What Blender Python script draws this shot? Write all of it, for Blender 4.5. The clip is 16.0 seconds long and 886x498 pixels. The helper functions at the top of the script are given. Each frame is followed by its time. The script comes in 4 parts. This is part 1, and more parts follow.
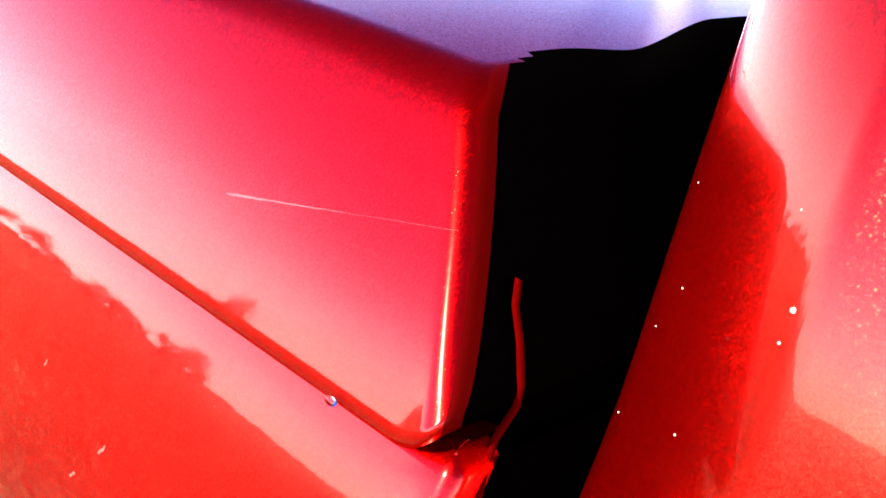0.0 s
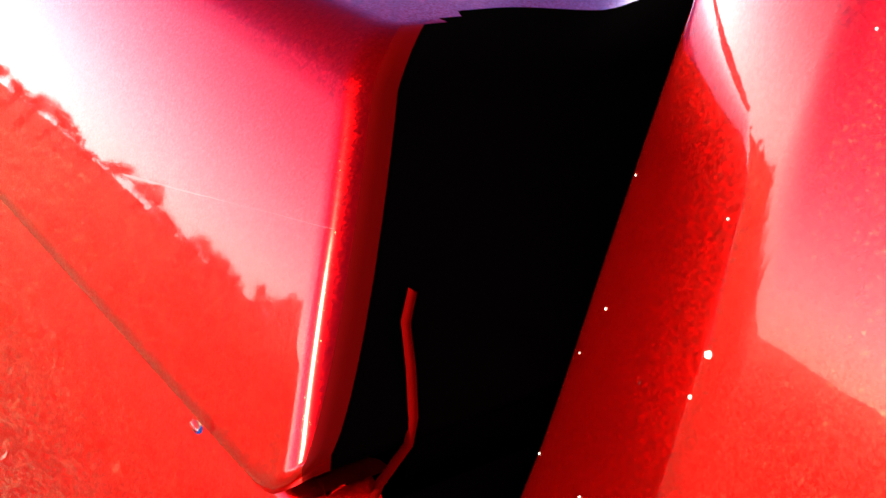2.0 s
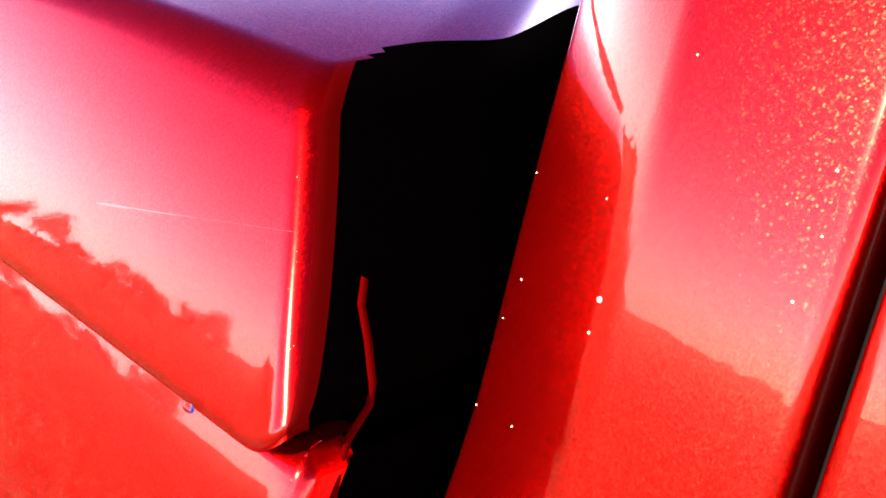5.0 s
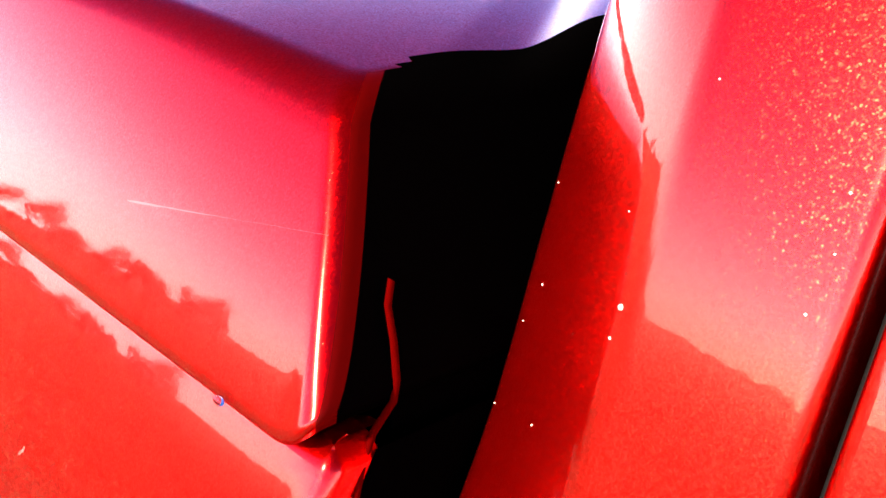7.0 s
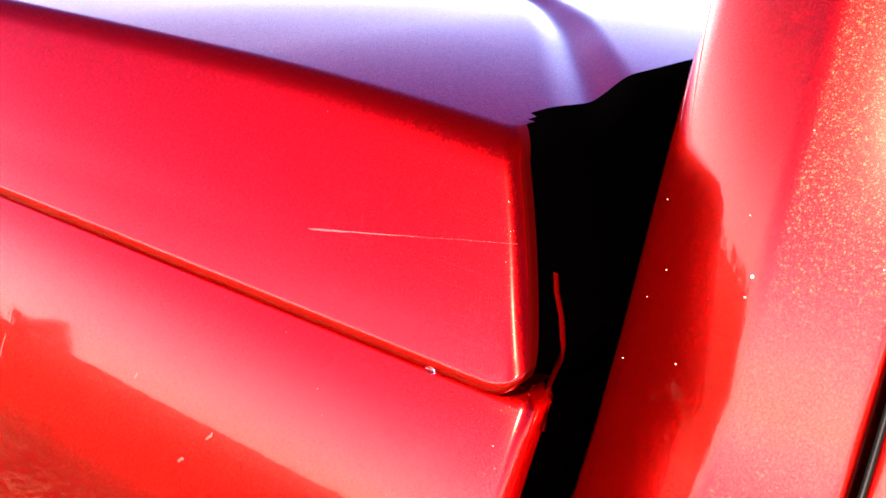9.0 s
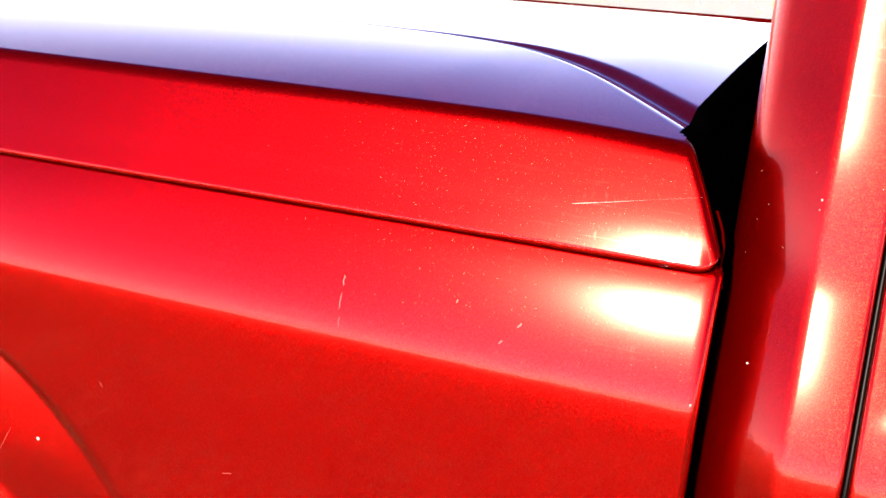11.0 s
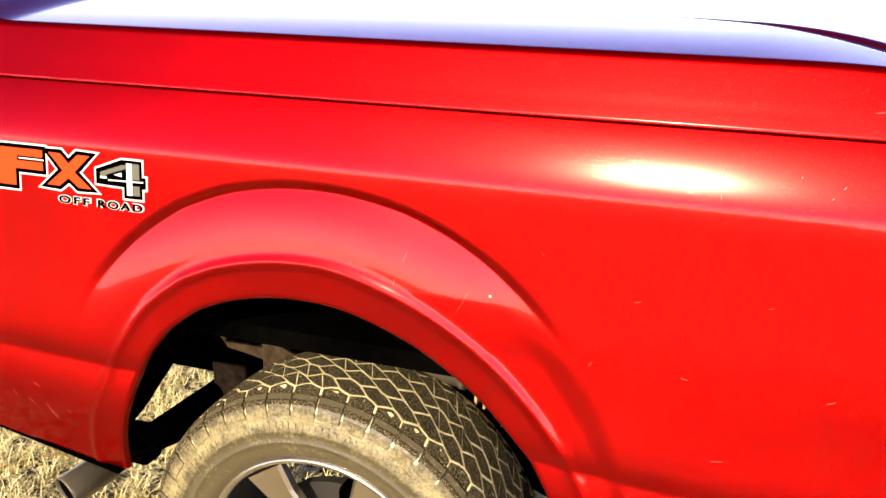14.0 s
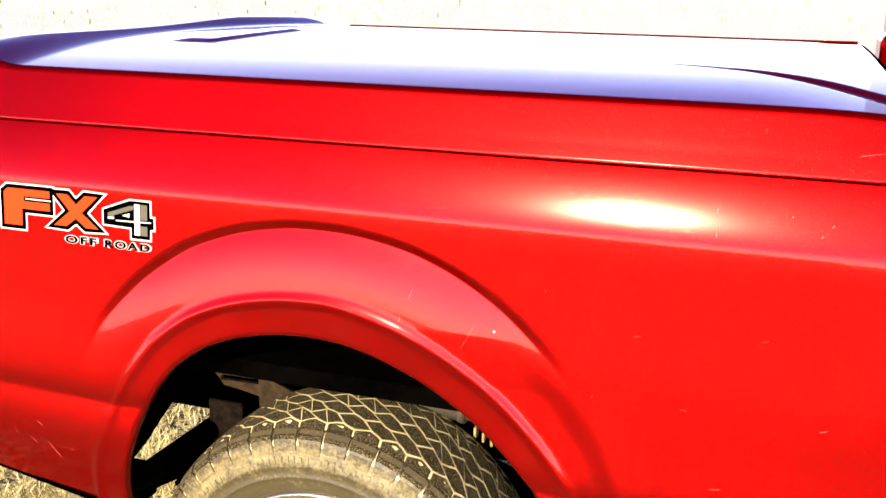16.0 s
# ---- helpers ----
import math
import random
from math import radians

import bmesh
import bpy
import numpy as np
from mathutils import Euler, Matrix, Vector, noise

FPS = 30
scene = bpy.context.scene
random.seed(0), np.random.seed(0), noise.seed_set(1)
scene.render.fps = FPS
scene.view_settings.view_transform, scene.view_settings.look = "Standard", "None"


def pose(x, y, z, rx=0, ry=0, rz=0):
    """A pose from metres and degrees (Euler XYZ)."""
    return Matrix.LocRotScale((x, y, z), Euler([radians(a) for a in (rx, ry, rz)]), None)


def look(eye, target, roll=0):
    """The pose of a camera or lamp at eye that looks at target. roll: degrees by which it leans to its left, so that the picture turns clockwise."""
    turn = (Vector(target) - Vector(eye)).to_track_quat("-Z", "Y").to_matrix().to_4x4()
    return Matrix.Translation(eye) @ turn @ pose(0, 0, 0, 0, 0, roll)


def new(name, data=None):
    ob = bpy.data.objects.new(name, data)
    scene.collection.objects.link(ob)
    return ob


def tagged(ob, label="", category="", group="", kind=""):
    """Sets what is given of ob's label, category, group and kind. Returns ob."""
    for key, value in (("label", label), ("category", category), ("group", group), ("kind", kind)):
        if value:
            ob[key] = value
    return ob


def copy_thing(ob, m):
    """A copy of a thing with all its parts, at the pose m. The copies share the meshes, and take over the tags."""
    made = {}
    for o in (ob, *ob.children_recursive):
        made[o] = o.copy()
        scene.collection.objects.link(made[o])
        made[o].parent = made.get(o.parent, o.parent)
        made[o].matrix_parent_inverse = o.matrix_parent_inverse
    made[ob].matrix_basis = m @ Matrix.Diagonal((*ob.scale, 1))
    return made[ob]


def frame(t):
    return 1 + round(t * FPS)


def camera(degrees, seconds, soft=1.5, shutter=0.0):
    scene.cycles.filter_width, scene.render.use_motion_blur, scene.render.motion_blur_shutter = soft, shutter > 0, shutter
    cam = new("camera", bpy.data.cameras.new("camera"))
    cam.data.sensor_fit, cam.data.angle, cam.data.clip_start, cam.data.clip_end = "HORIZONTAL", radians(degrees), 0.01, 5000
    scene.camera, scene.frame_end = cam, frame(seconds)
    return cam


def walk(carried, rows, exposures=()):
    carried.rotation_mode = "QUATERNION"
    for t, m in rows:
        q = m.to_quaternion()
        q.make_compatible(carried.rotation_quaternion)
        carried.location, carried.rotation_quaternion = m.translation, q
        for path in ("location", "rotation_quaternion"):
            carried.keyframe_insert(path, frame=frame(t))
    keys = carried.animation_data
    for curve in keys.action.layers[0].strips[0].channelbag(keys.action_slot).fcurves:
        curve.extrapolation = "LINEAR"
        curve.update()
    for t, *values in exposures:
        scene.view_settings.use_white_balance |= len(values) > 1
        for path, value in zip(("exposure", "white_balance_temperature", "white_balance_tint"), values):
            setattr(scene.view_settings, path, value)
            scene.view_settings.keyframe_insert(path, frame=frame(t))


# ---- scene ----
from mathutils.geometry import tessellate_polygon

cam = camera(48.6, 16.0, soft=1.5)
PATH = [
    (0, (0.1633, -0.1600, 1.4726), (-0.5032, 0.4976, 1.1215), 5.81),
    (0.5, (0.1780, -0.1315, 1.4632), (-0.5517, 0.4483, 1.1007), 5.48),
    (1, (0.1771, -0.1141, 1.4624), (-0.5443, 0.4626, 1.0789), 5.00),
    (1.5, (0.1627, -0.0915, 1.4585), (-0.5505, 0.4915, 1.0693), 5.56),
    (2, (0.1572, -0.0882, 1.4657), (-0.5540, 0.4992, 1.0796), 5.19),
    (2.5, (0.1595, -0.0952, 1.4710), (-0.5460, 0.5034, 1.0916), 5.57),
    (3, (0.1697, -0.1080, 1.4729), (-0.5289, 0.5053, 1.1043), 5.73),
    (3.5, (0.1805, -0.1221, 1.4785), (-0.4983, 0.5120, 1.1080), 4.97),
    (6, (0.1931, -0.1350, 1.4789), (-0.4601, 0.5339, 1.1239), 3.44),
    (6.5, (0.1947, -0.1438, 1.4859), (-0.4537, 0.5303, 1.1321), 4.43),
    (7, (0.1925, -0.1417, 1.4858), (-0.4603, 0.5196, 1.1163), 4.43),
    (7.5, (0.1825, -0.1451, 1.4809), (-0.4662, 0.5180, 1.1075), 4.60),
    (8, (0.1748, -0.1548, 1.4795), (-0.4525, 0.5308, 1.1100), 4.65),
    (8.2, (0.1757, -0.1618, 1.4805), (-0.4431, 0.5352, 1.1182), 4.53),
    (10.5, (0.1297, -0.7303, 1.5794), (-0.2205, 0.1554, 1.2747), 4.96),
    (11, (0.0742, -0.7941, 1.5795), (-0.2744, 0.0917, 1.2732), 3.28),
    (11.5, (-0.0148, -0.8430, 1.6147), (-0.3266, 0.0292, 1.2377), 1.20),
    (12, (0.0022, -0.9947, 1.6216), (-0.3530, -0.1305, 1.2651), 0.23),
    (12.5, (0.0834, -1.2108, 1.5973), (-0.3315, -0.3553, 1.2877), -0.97),
    (13, (0.0329, -1.3540, 1.6210), (-0.3487, -0.4797, 1.3209), 0.39),
    (13.5, (-0.1148, -1.4685, 1.6288), (-0.4672, -0.5769, 1.3446), -0.05),
    (14, (-0.2070, -1.5429, 1.6235), (-0.5458, -0.6566, 1.3078), 0.35),
    (14.5, (-0.2352, -1.5888, 1.6176), (-0.5517, -0.6891, 1.3172), 0.70),
    (15, (-0.2475, -1.6177, 1.6253), (-0.5664, -0.7244, 1.3088), 0.66),
    (15.5, (-0.2524, -1.6250, 1.6399), (-0.5705, -0.7274, 1.3347), 0.73),
    (16, (-0.2517, -1.6211, 1.6426), (-0.5619, -0.7123, 1.3633), 0.70),
]
walk(cam, [(t, look(eye, target, roll)) for t, eye, target, roll in PATH],
     exposures=[(0.0, 1.8), (1.5, 1.75), (8.2, 1.85), (10.3, 1.15), (11.0, 0.95), (11.5, 0.94), (16.0, 1.0)])

# ---- world and sun ----
SUN_EL, SUN_AZ = radians(25.0), radians(188.1)      # azimuth counted from +y towards +x
sun_dir = Vector((math.sin(SUN_AZ) * math.cos(SUN_EL), math.cos(SUN_AZ) * math.cos(SUN_EL), math.sin(SUN_EL)))
world = bpy.data.worlds.new("sky")
scene.world = world
world.use_nodes = True
wn = world.node_tree
sky = wn.nodes.new("ShaderNodeTexSky")
sky.sky_type = "NISHITA"
sky.sun_disc = False
sky.sun_elevation, sky.sun_rotation = SUN_EL, SUN_AZ
sky.altitude = 600.0
sky.air_density, sky.dust_density, sky.ozone_density = 1.0, 0.8, 3.5
deep = wn.nodes.new("ShaderNodeGamma")          # a clear dry sky: deep blue overhead, bright at the horizon
deep.inputs["Gamma"].default_value = 1.55
wn.links.new(sky.outputs[0], deep.inputs[0])
rich = wn.nodes.new("ShaderNodeHueSaturation")
rich.inputs["Saturation"].default_value = 1.22
rich.inputs["Value"].default_value = 0.62
wn.links.new(deep.outputs[0], rich.inputs["Color"])
tint = wn.nodes.new("ShaderNodeVectorMath")     # a faint violet cast
tint.operation = "MULTIPLY"
tint.inputs[1].default_value = (0.97, 0.67, 1.0)
wn.links.new(rich.outputs[0], tint.inputs[0])
# pale haze that thins out with height above the horizon
where = wn.nodes.new("ShaderNodeTexCoord")
split = wn.nodes.new("ShaderNodeSeparateXYZ")
wn.links.new(where.outputs["Generated"], split.inputs[0])


def sky_math(kind, a, b):
    n = wn.nodes.new("ShaderNodeMath")
    n.operation = kind
    for k, v in enumerate((a, b)):
        if isinstance(v, float):
            n.inputs[k].default_value = v
        else:
            wn.links.new(v.outputs["Z"] if v is split else v.outputs[0], n.inputs[k])
    return n


# the sky darkens towards the zenith
high = sky_math("MULTIPLY", sky_math("MAXIMUM", split, 0.0), 2.5)
dusk = sky_math("DIVIDE", 1.0, sky_math("ADD", sky_math("POWER", high, 2.0), 1.0))
upper = wn.nodes.new("ShaderNodeVectorMath")
upper.operation = "SCALE"
wn.links.new(tint.outputs[0], upper.inputs[0])
wn.links.new(dusk.outputs[0], upper.inputs["Scale"])
HAZE, HAZE_TOP = 31.0, 0.131
rise = sky_math("MULTIPLY", sky_math("MAXIMUM", split, 0.0), 1.0 / HAZE_TOP)
thin = sky_math("POWER", 2.71828, sky_math("MULTIPLY", sky_math("POWER", rise, 2.0), -1.0))
veil = wn.nodes.new("ShaderNodeVectorMath")
veil.operation = "SCALE"
veil.inputs[0].default_value = (0.98, 0.97, 0.95)
wn.links.new(sky_math("MULTIPLY", thin, HAZE).outputs[0], veil.inputs["Scale"])
hazy = wn.nodes.new("ShaderNodeVectorMath")
wn.links.new(upper.outputs[0], hazy.inputs[0])
wn.links.new(veil.outputs[0], hazy.inputs[1])
wn.links.new(hazy.outputs[0], wn.nodes["Background"].inputs[0])
wn.nodes["Background"].inputs[1].default_value = 0.098
sun = new("sun", bpy.data.lights.new("sun", "SUN"))
sun.data.energy, sun.data.angle, sun.data.color = 4.3, radians(0.55), (1.0, 0.88, 0.68)
sun.matrix_world = look(sun_dir * 30, (0, 0, 0))


# ---- materials ----
def material(name, color, rough=0.5, metal=0.0, **more):
    m = bpy.data.materials.new(name)
    m.use_nodes = True
    b = m.node_tree.nodes["Principled BSDF"]
    b.inputs["Base Color"].default_value = (*color, 1)
    b.inputs["Roughness"].default_value = rough
    b.inputs["Metallic"].default_value = metal
    for key, value in more.items():
        b.inputs[key.replace("_", " ")].default_value = value
    return m


def add(m, kind, **inputs):
    n = m.node_tree.nodes.new(kind)
    for key, value in inputs.items():
        n.inputs[key.replace("_", " ")].default_value = value
    return n


def wire(m, a, out, b, key):
    m.node_tree.links.new(a.outputs[out], b.inputs[key])


def bsdf(m):
    return m.node_tree.nodes["Principled BSDF"]


def mottled(m, dark, light, scale, detail=6.0, low=0.35, high=0.65):
    """Two tones of the base colour, by noise in object space."""
    co = add(m, "ShaderNodeTexCoord")
    nz = add(m, "ShaderNodeTexNoise", Scale=scale, Detail=detail, Roughness=0.6)
    ramp = add(m, "ShaderNodeValToRGB")
    ramp.color_ramp.elements[0].position, ramp.color_ramp.elements[1].position = low, high
    ramp.color_ramp.elements[0].color, ramp.color_ramp.elements[1].color = (*dark, 1), (*light, 1)
    wire(m, co, "Object", nz, "Vector")
    wire(m, nz, "Fac", ramp, "Fac")
    wire(m, ramp, "Color", bsdf(m), "Base Color")
    return ramp


def relief(m, scale, strength, distance=0.002, detail=4.0):
    co = add(m, "ShaderNodeTexCoord")
    nz = add(m, "ShaderNodeTexNoise", Scale=scale, Detail=detail)
    bump = add(m, "ShaderNodeBump", Strength=strength, Distance=distance)
    wire(m, co, "Object", nz, "Vector")
    wire(m, nz, "Fac", bump, "Height")
    wire(m, bump, "Normal", bsdf(m), "Normal")
    return bump


def paint_material(name, glint=0.0003, grain=3300.0, spread=0.30, gleam=0.07):
    """Metallic red under a clear coat, with flakes, dust specks and fine wash scratches."""
    m = material(name, (0.37, 0.0003, 0.0002), 0.32, 0.90)
    b = bsdf(m)
    b.inputs["Coat Weight"].default_value = 1.0
    b.inputs["Coat Roughness"].default_value = 0.012
    b.inputs["Coat IOR"].default_value = 1.22
    b.inputs["Specular IOR Level"].default_value = 0.0
    b.inputs["Specular Tint"].default_value = (0.55, 0.004, 0.003, 1)
    co = add(m, "ShaderNodeTexCoord")
    # flakes: each cell of a fine voronoi tilts the base a little
    vo = add(m, "ShaderNodeTexVoronoi", Scale=1700.0)
    wire(m, co, "Object", vo, "Vector")
    sub = add(m, "ShaderNodeVectorMath")
    sub.operation = "SUBTRACT"
    sub.inputs[1].default_value = (0.5, 0.5, 0.5)
    wire(m, vo, "Color", sub, 0)
    mul = add(m, "ShaderNodeVectorMath")
    mul.operation = "SCALE"
    mul.inputs["Scale"].default_value = 0.20
    wire(m, sub, "Vector", mul, 0)
    geo = add(m, "ShaderNodeNewGeometry")
    plus = add(m, "ShaderNodeVectorMath")
    plus.operation = "ADD"
    wire(m, geo, "Normal", plus, 0)
    wire(m, mul, "Vector", plus, 1)
    nrm = add(m, "ShaderNodeVectorMath")
    nrm.operation = "NORMALIZE"
    wire(m, plus, "Vector", nrm, 0)
    wire(m, nrm, "Vector", b, "Normal")
    # the coat: orange peel
    peel = add(m, "ShaderNodeTexNoise", Scale=220.0, Detail=1.0)
    wire(m, co, "Object", peel, "Vector")
    bump = add(m, "ShaderNodeBump", Strength=0.01, Distance=0.001)
    wire(m, peel, "Fac", bump, "Height")
    wire(m, bump, "Normal", b, "Coat Normal")
    # dust: sparse pale specks and a faint film
    dust = add(m, "ShaderNodeTexVoronoi", Scale=85.0)
    wire(m, co, "Object", dust, "Vector")
    cut = add(m, "ShaderNodeMapRange", From_Min=0.008, From_Max=0.032, To_Min=1.0, To_Max=0.0)
    wire(m, dust, "Distance", cut, "Value")
    mask = add(m, "ShaderNodeTexNoise", Scale=7.0, Detail=3.0)
    wire(m, co, "Object", mask, "Vector")
    gate = add(m, "ShaderNodeMapRange", From_Min=0.44, From_Max=0.62, To_Min=0.0, To_Max=0.38)
    wire(m, mask, "Fac", gate, "Value")
    both = add(m, "ShaderNodeMath")
    both.operation = "MULTIPLY"
    wire(m, cut, "Result", both, 0)
    wire(m, gate, "Result", both, 1)
    mix = add(m, "ShaderNodeMix")
    mix.data_type = "RGBA"
    # dried water marks and a thin film of dirt
    film = add(m, "ShaderNodeTexNoise", Scale=3.5, Detail=9.0, Roughness=0.68)
    wire(m, co, "Object", film, "Vector")
    soiled = add(m, "ShaderNodeValToRGB")
    soiled.color_ramp.elements[0].position, soiled.color_ramp.elements[1].position = 0.36, 0.60
    soiled.color_ramp.elements[0].color, soiled.color_ramp.elements[1].color = (0.385, 0.0003, 0.0002, 1), (0.43, 0.0003, 0.0002, 1)
    wire(m, film, "Fac", soiled, "Fac")
    m.node_tree.links.new(soiled.outputs["Color"], mix.inputs[6])
    mix.inputs[7].default_value = (0.85, 0.68, 0.6, 1)
    wire(m, both, 0, mix, 0)
    m.node_tree.links.new(mix.outputs[2], b.inputs["Base Color"])
    # fine wash scratches spread part of the gloss
    haze = add(m, "ShaderNodeBsdfGlossy", Roughness=0.165)
    haze.inputs["Color"].default_value = (1, 0.60, 0.46, 1)
    # hairline marks in two directions, patchy, that show where the sun glances off
    marks = None
    for turn, stretch in ((0.35, (18.0, 18.0, 420.0)), (-0.5, (380.0, 380.0, 22.0))):
        lay = add(m, "ShaderNodeMapping", Rotation=(0.0, turn, 0.0), Scale=stretch)
        wire(m, co, "Object", lay, "Vector")
        hair = add(m, "ShaderNodeTexNoise", Scale=1.0, Detail=2.0)
        wire(m, lay, "Vector", hair, "Vector")
        keen = add(m, "ShaderNodeMapRange", From_Min=0.60, From_Max=0.72, To_Min=0.0, To_Max=1.0)
        wire(m, hair, "Fac", keen, "Value")
        if marks is None:
            marks = keen
        else:
            plus2 = add(m, "ShaderNodeMath")
            wire(m, marks, 0, plus2, 0)
            wire(m, keen, 0, plus2, 1)
            marks = plus2
    worn = add(m, "ShaderNodeTexNoise", Scale=16.0, Detail=4.0)
    wire(m, co, "Object", worn, "Vector")
    where_worn = add(m, "ShaderNodeMapRange", From_Min=0.45, From_Max=0.68, To_Min=0.0, To_Max=0.016)
    wire(m, worn, "Fac", where_worn, "Value")
    amount = add(m, "ShaderNodeMath")
    amount.operation = "MULTIPLY_ADD"
    amount.inputs[2].default_value = 0.0165
    wire(m, marks, 0, amount, 0)
    wire(m, where_worn, "Result", amount, 1)
    blend = add(m, "ShaderNodeMixShader")
    wire(m, amount, 0, blend, 0)
    wire(m, b, 0, blend, 1)
    wire(m, haze, 0, blend, 2)
    # bare flakes that catch the sun
    fine = add(m, "ShaderNodeTexVoronoi", Scale=grain)
    wire(m, co, "Object", fine, "Vector")
    sub2 = add(m, "ShaderNodeVectorMath")
    sub2.operation = "SUBTRACT"
    sub2.inputs[1].default_value = (0.5, 0.5, 0.5)
    wire(m, fine, "Color", sub2, 0)
    wide = add(m, "ShaderNodeVectorMath")
    wide.operation = "SCALE"
    wide.inputs["Scale"].default_value = spread
    wire(m, sub2, "Vector", wide, 0)
    tip = add(m, "ShaderNodeVectorMath")
    tip.operation = "ADD"
    wire(m, geo, "Normal", tip, 0)
    wire(m, wide, "Vector", tip, 1)
    tipped = add(m, "ShaderNodeVectorMath")
    tipped.operation = "NORMALIZE"
    wire(m, tip, "Vector", tipped, 0)
    spark = add(m, "ShaderNodeBsdfGlossy", Roughness=gleam)
    spark.inputs["Color"].default_value = (1, 0.70, 0.32, 1)
    wire(m, tipped, "Vector", spark, "Normal")
    over = add(m, "ShaderNodeMixShader", Fac=glint)
    wire(m, blend, 0, over, 1)
    wire(m, spark, 0, over, 2)
    blend = over
    out = m.node_tree.nodes["Material Output"]
    m.node_tree.links.new(blend.outputs[0], out.inputs["Surface"])
    return m


RED = paint_material("red_metallic_paint")
CAB_RED = paint_material("red_metallic_paint_swirled", 0.0045, 2000.0, 0.30, 0.26)   # more worn by washing, with stronger flake glints for the sun's glow
# black plastic, taken near zero so the cab gap's walls imitate deep shade
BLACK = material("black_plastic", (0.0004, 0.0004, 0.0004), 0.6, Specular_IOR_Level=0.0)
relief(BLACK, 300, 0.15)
RUBBER = material("seal_rubber", (0.006, 0.006, 0.006), 0.4, Specular_IOR_Level=0.25)
relief(RUBBER, 90, 0.1)
# near-zero black stands in for shade on the liner, frame, springs and axle
UNDERBODY_SHADE = material("wheel_house_liner", (0.02, 0.019, 0.017), 0.95, Specular_IOR_Level=0.0)
mottled(UNDERBODY_SHADE, (0.0005, 0.0005, 0.0004), (0.0016, 0.0014, 0.001), 14)
TYRE = material("dusty_tyre_rubber", (0.05, 0.045, 0.035), 0.48, Specular_IOR_Level=0.35)
STEEL = material("dull_steel", (0.05, 0.042, 0.03), 0.6, 0.6)
ALLOY = material("machined_alloy", (0.72, 0.66, 0.52), 0.28, 1.0)
GREY_ALLOY = material("dark_painted_alloy", (0.02, 0.018, 0.014), 0.5, 0.3)
CHROME = material("chrome", (0.7, 0.7, 0.7), 0.12, 1.0)
# near-black in place of deep shade on the lid's front end and underside
LID_SHADE = material("black_gelcoat", (0.0006, 0.0005, 0.0005), 0.4, Specular_IOR_Level=0.0)
relief(LID_SHADE, 60, 0.08)
TREAD = material("tread_rubber", (0.03, 0.026, 0.018), 0.75, Specular_IOR_Level=0.1)
mottled(TREAD, (0.022, 0.016, 0.007), (0.58, 0.45, 0.20), 420, 6, 0.50, 0.82)
relief(TREAD, 260, 0.6)
GROOVE = material("groove_dust", (0.66, 0.55, 0.32), 0.9, Specular_IOR_Level=0.0)
mottled(GROOVE, (0.72, 0.56, 0.24), (0.97, 0.84, 0.44), 60)
BRACKET = material("dusty_steel", (0.16, 0.125, 0.08), 0.7, 0.2)
mottled(BRACKET, (0.30, 0.20, 0.07), (0.62, 0.43, 0.16), 40)
CHROME_DUSTY = material("dusty_chrome", (0.19, 0.155, 0.095), 0.42, 0.6)
relief(CHROME_DUSTY, 35, 0.15)
# body red darkened to imitate shade on the flange; the far lip shares it
SHADE_RED = material("thin_red_overspray", (0.065, 0.0004, 0.0003), 0.55, Specular_IOR_Level=0.0)
relief(SHADE_RED, 250, 0.2)
WATER = material("water", (0.95, 0.95, 0.95), 0.0, 0.0, Transmission_Weight=1.0, IOR=1.33)
# body red darkened to imitate shade where the lid's corner turns in
CORNER_SHADE_RED = material("thin_edge_paint", (0.07, 0.0004, 0.0003), 0.4, Specular_IOR_Level=0.03)
SCRATCH = material("paint_scratch", (0.62, 0.06, 0.045), 0.45)
FINE_SCRATCH = material("fine_scratch", (0.60, 0.06, 0.05), 0.3)
GLASS = material("dark_glass", (0.01, 0.012, 0.014), 0.03)
DECAL_BLACK = material("decal_black", (0.0006, 0.0006, 0.0006), 0.6, Specular_IOR_Level=0.0)
DECAL_WHITE = material("decal_silver_white", (0.75, 0.73, 0.62), 0.35)
DECAL_ORANGE = material("decal_orange_red", (0.8, 0.05, 0.004), 0.45, Specular_IOR_Level=0.1)
DECAL_GREY = material("decal_grey", (0.12, 0.11, 0.07), 0.45, Specular_IOR_Level=0.2)


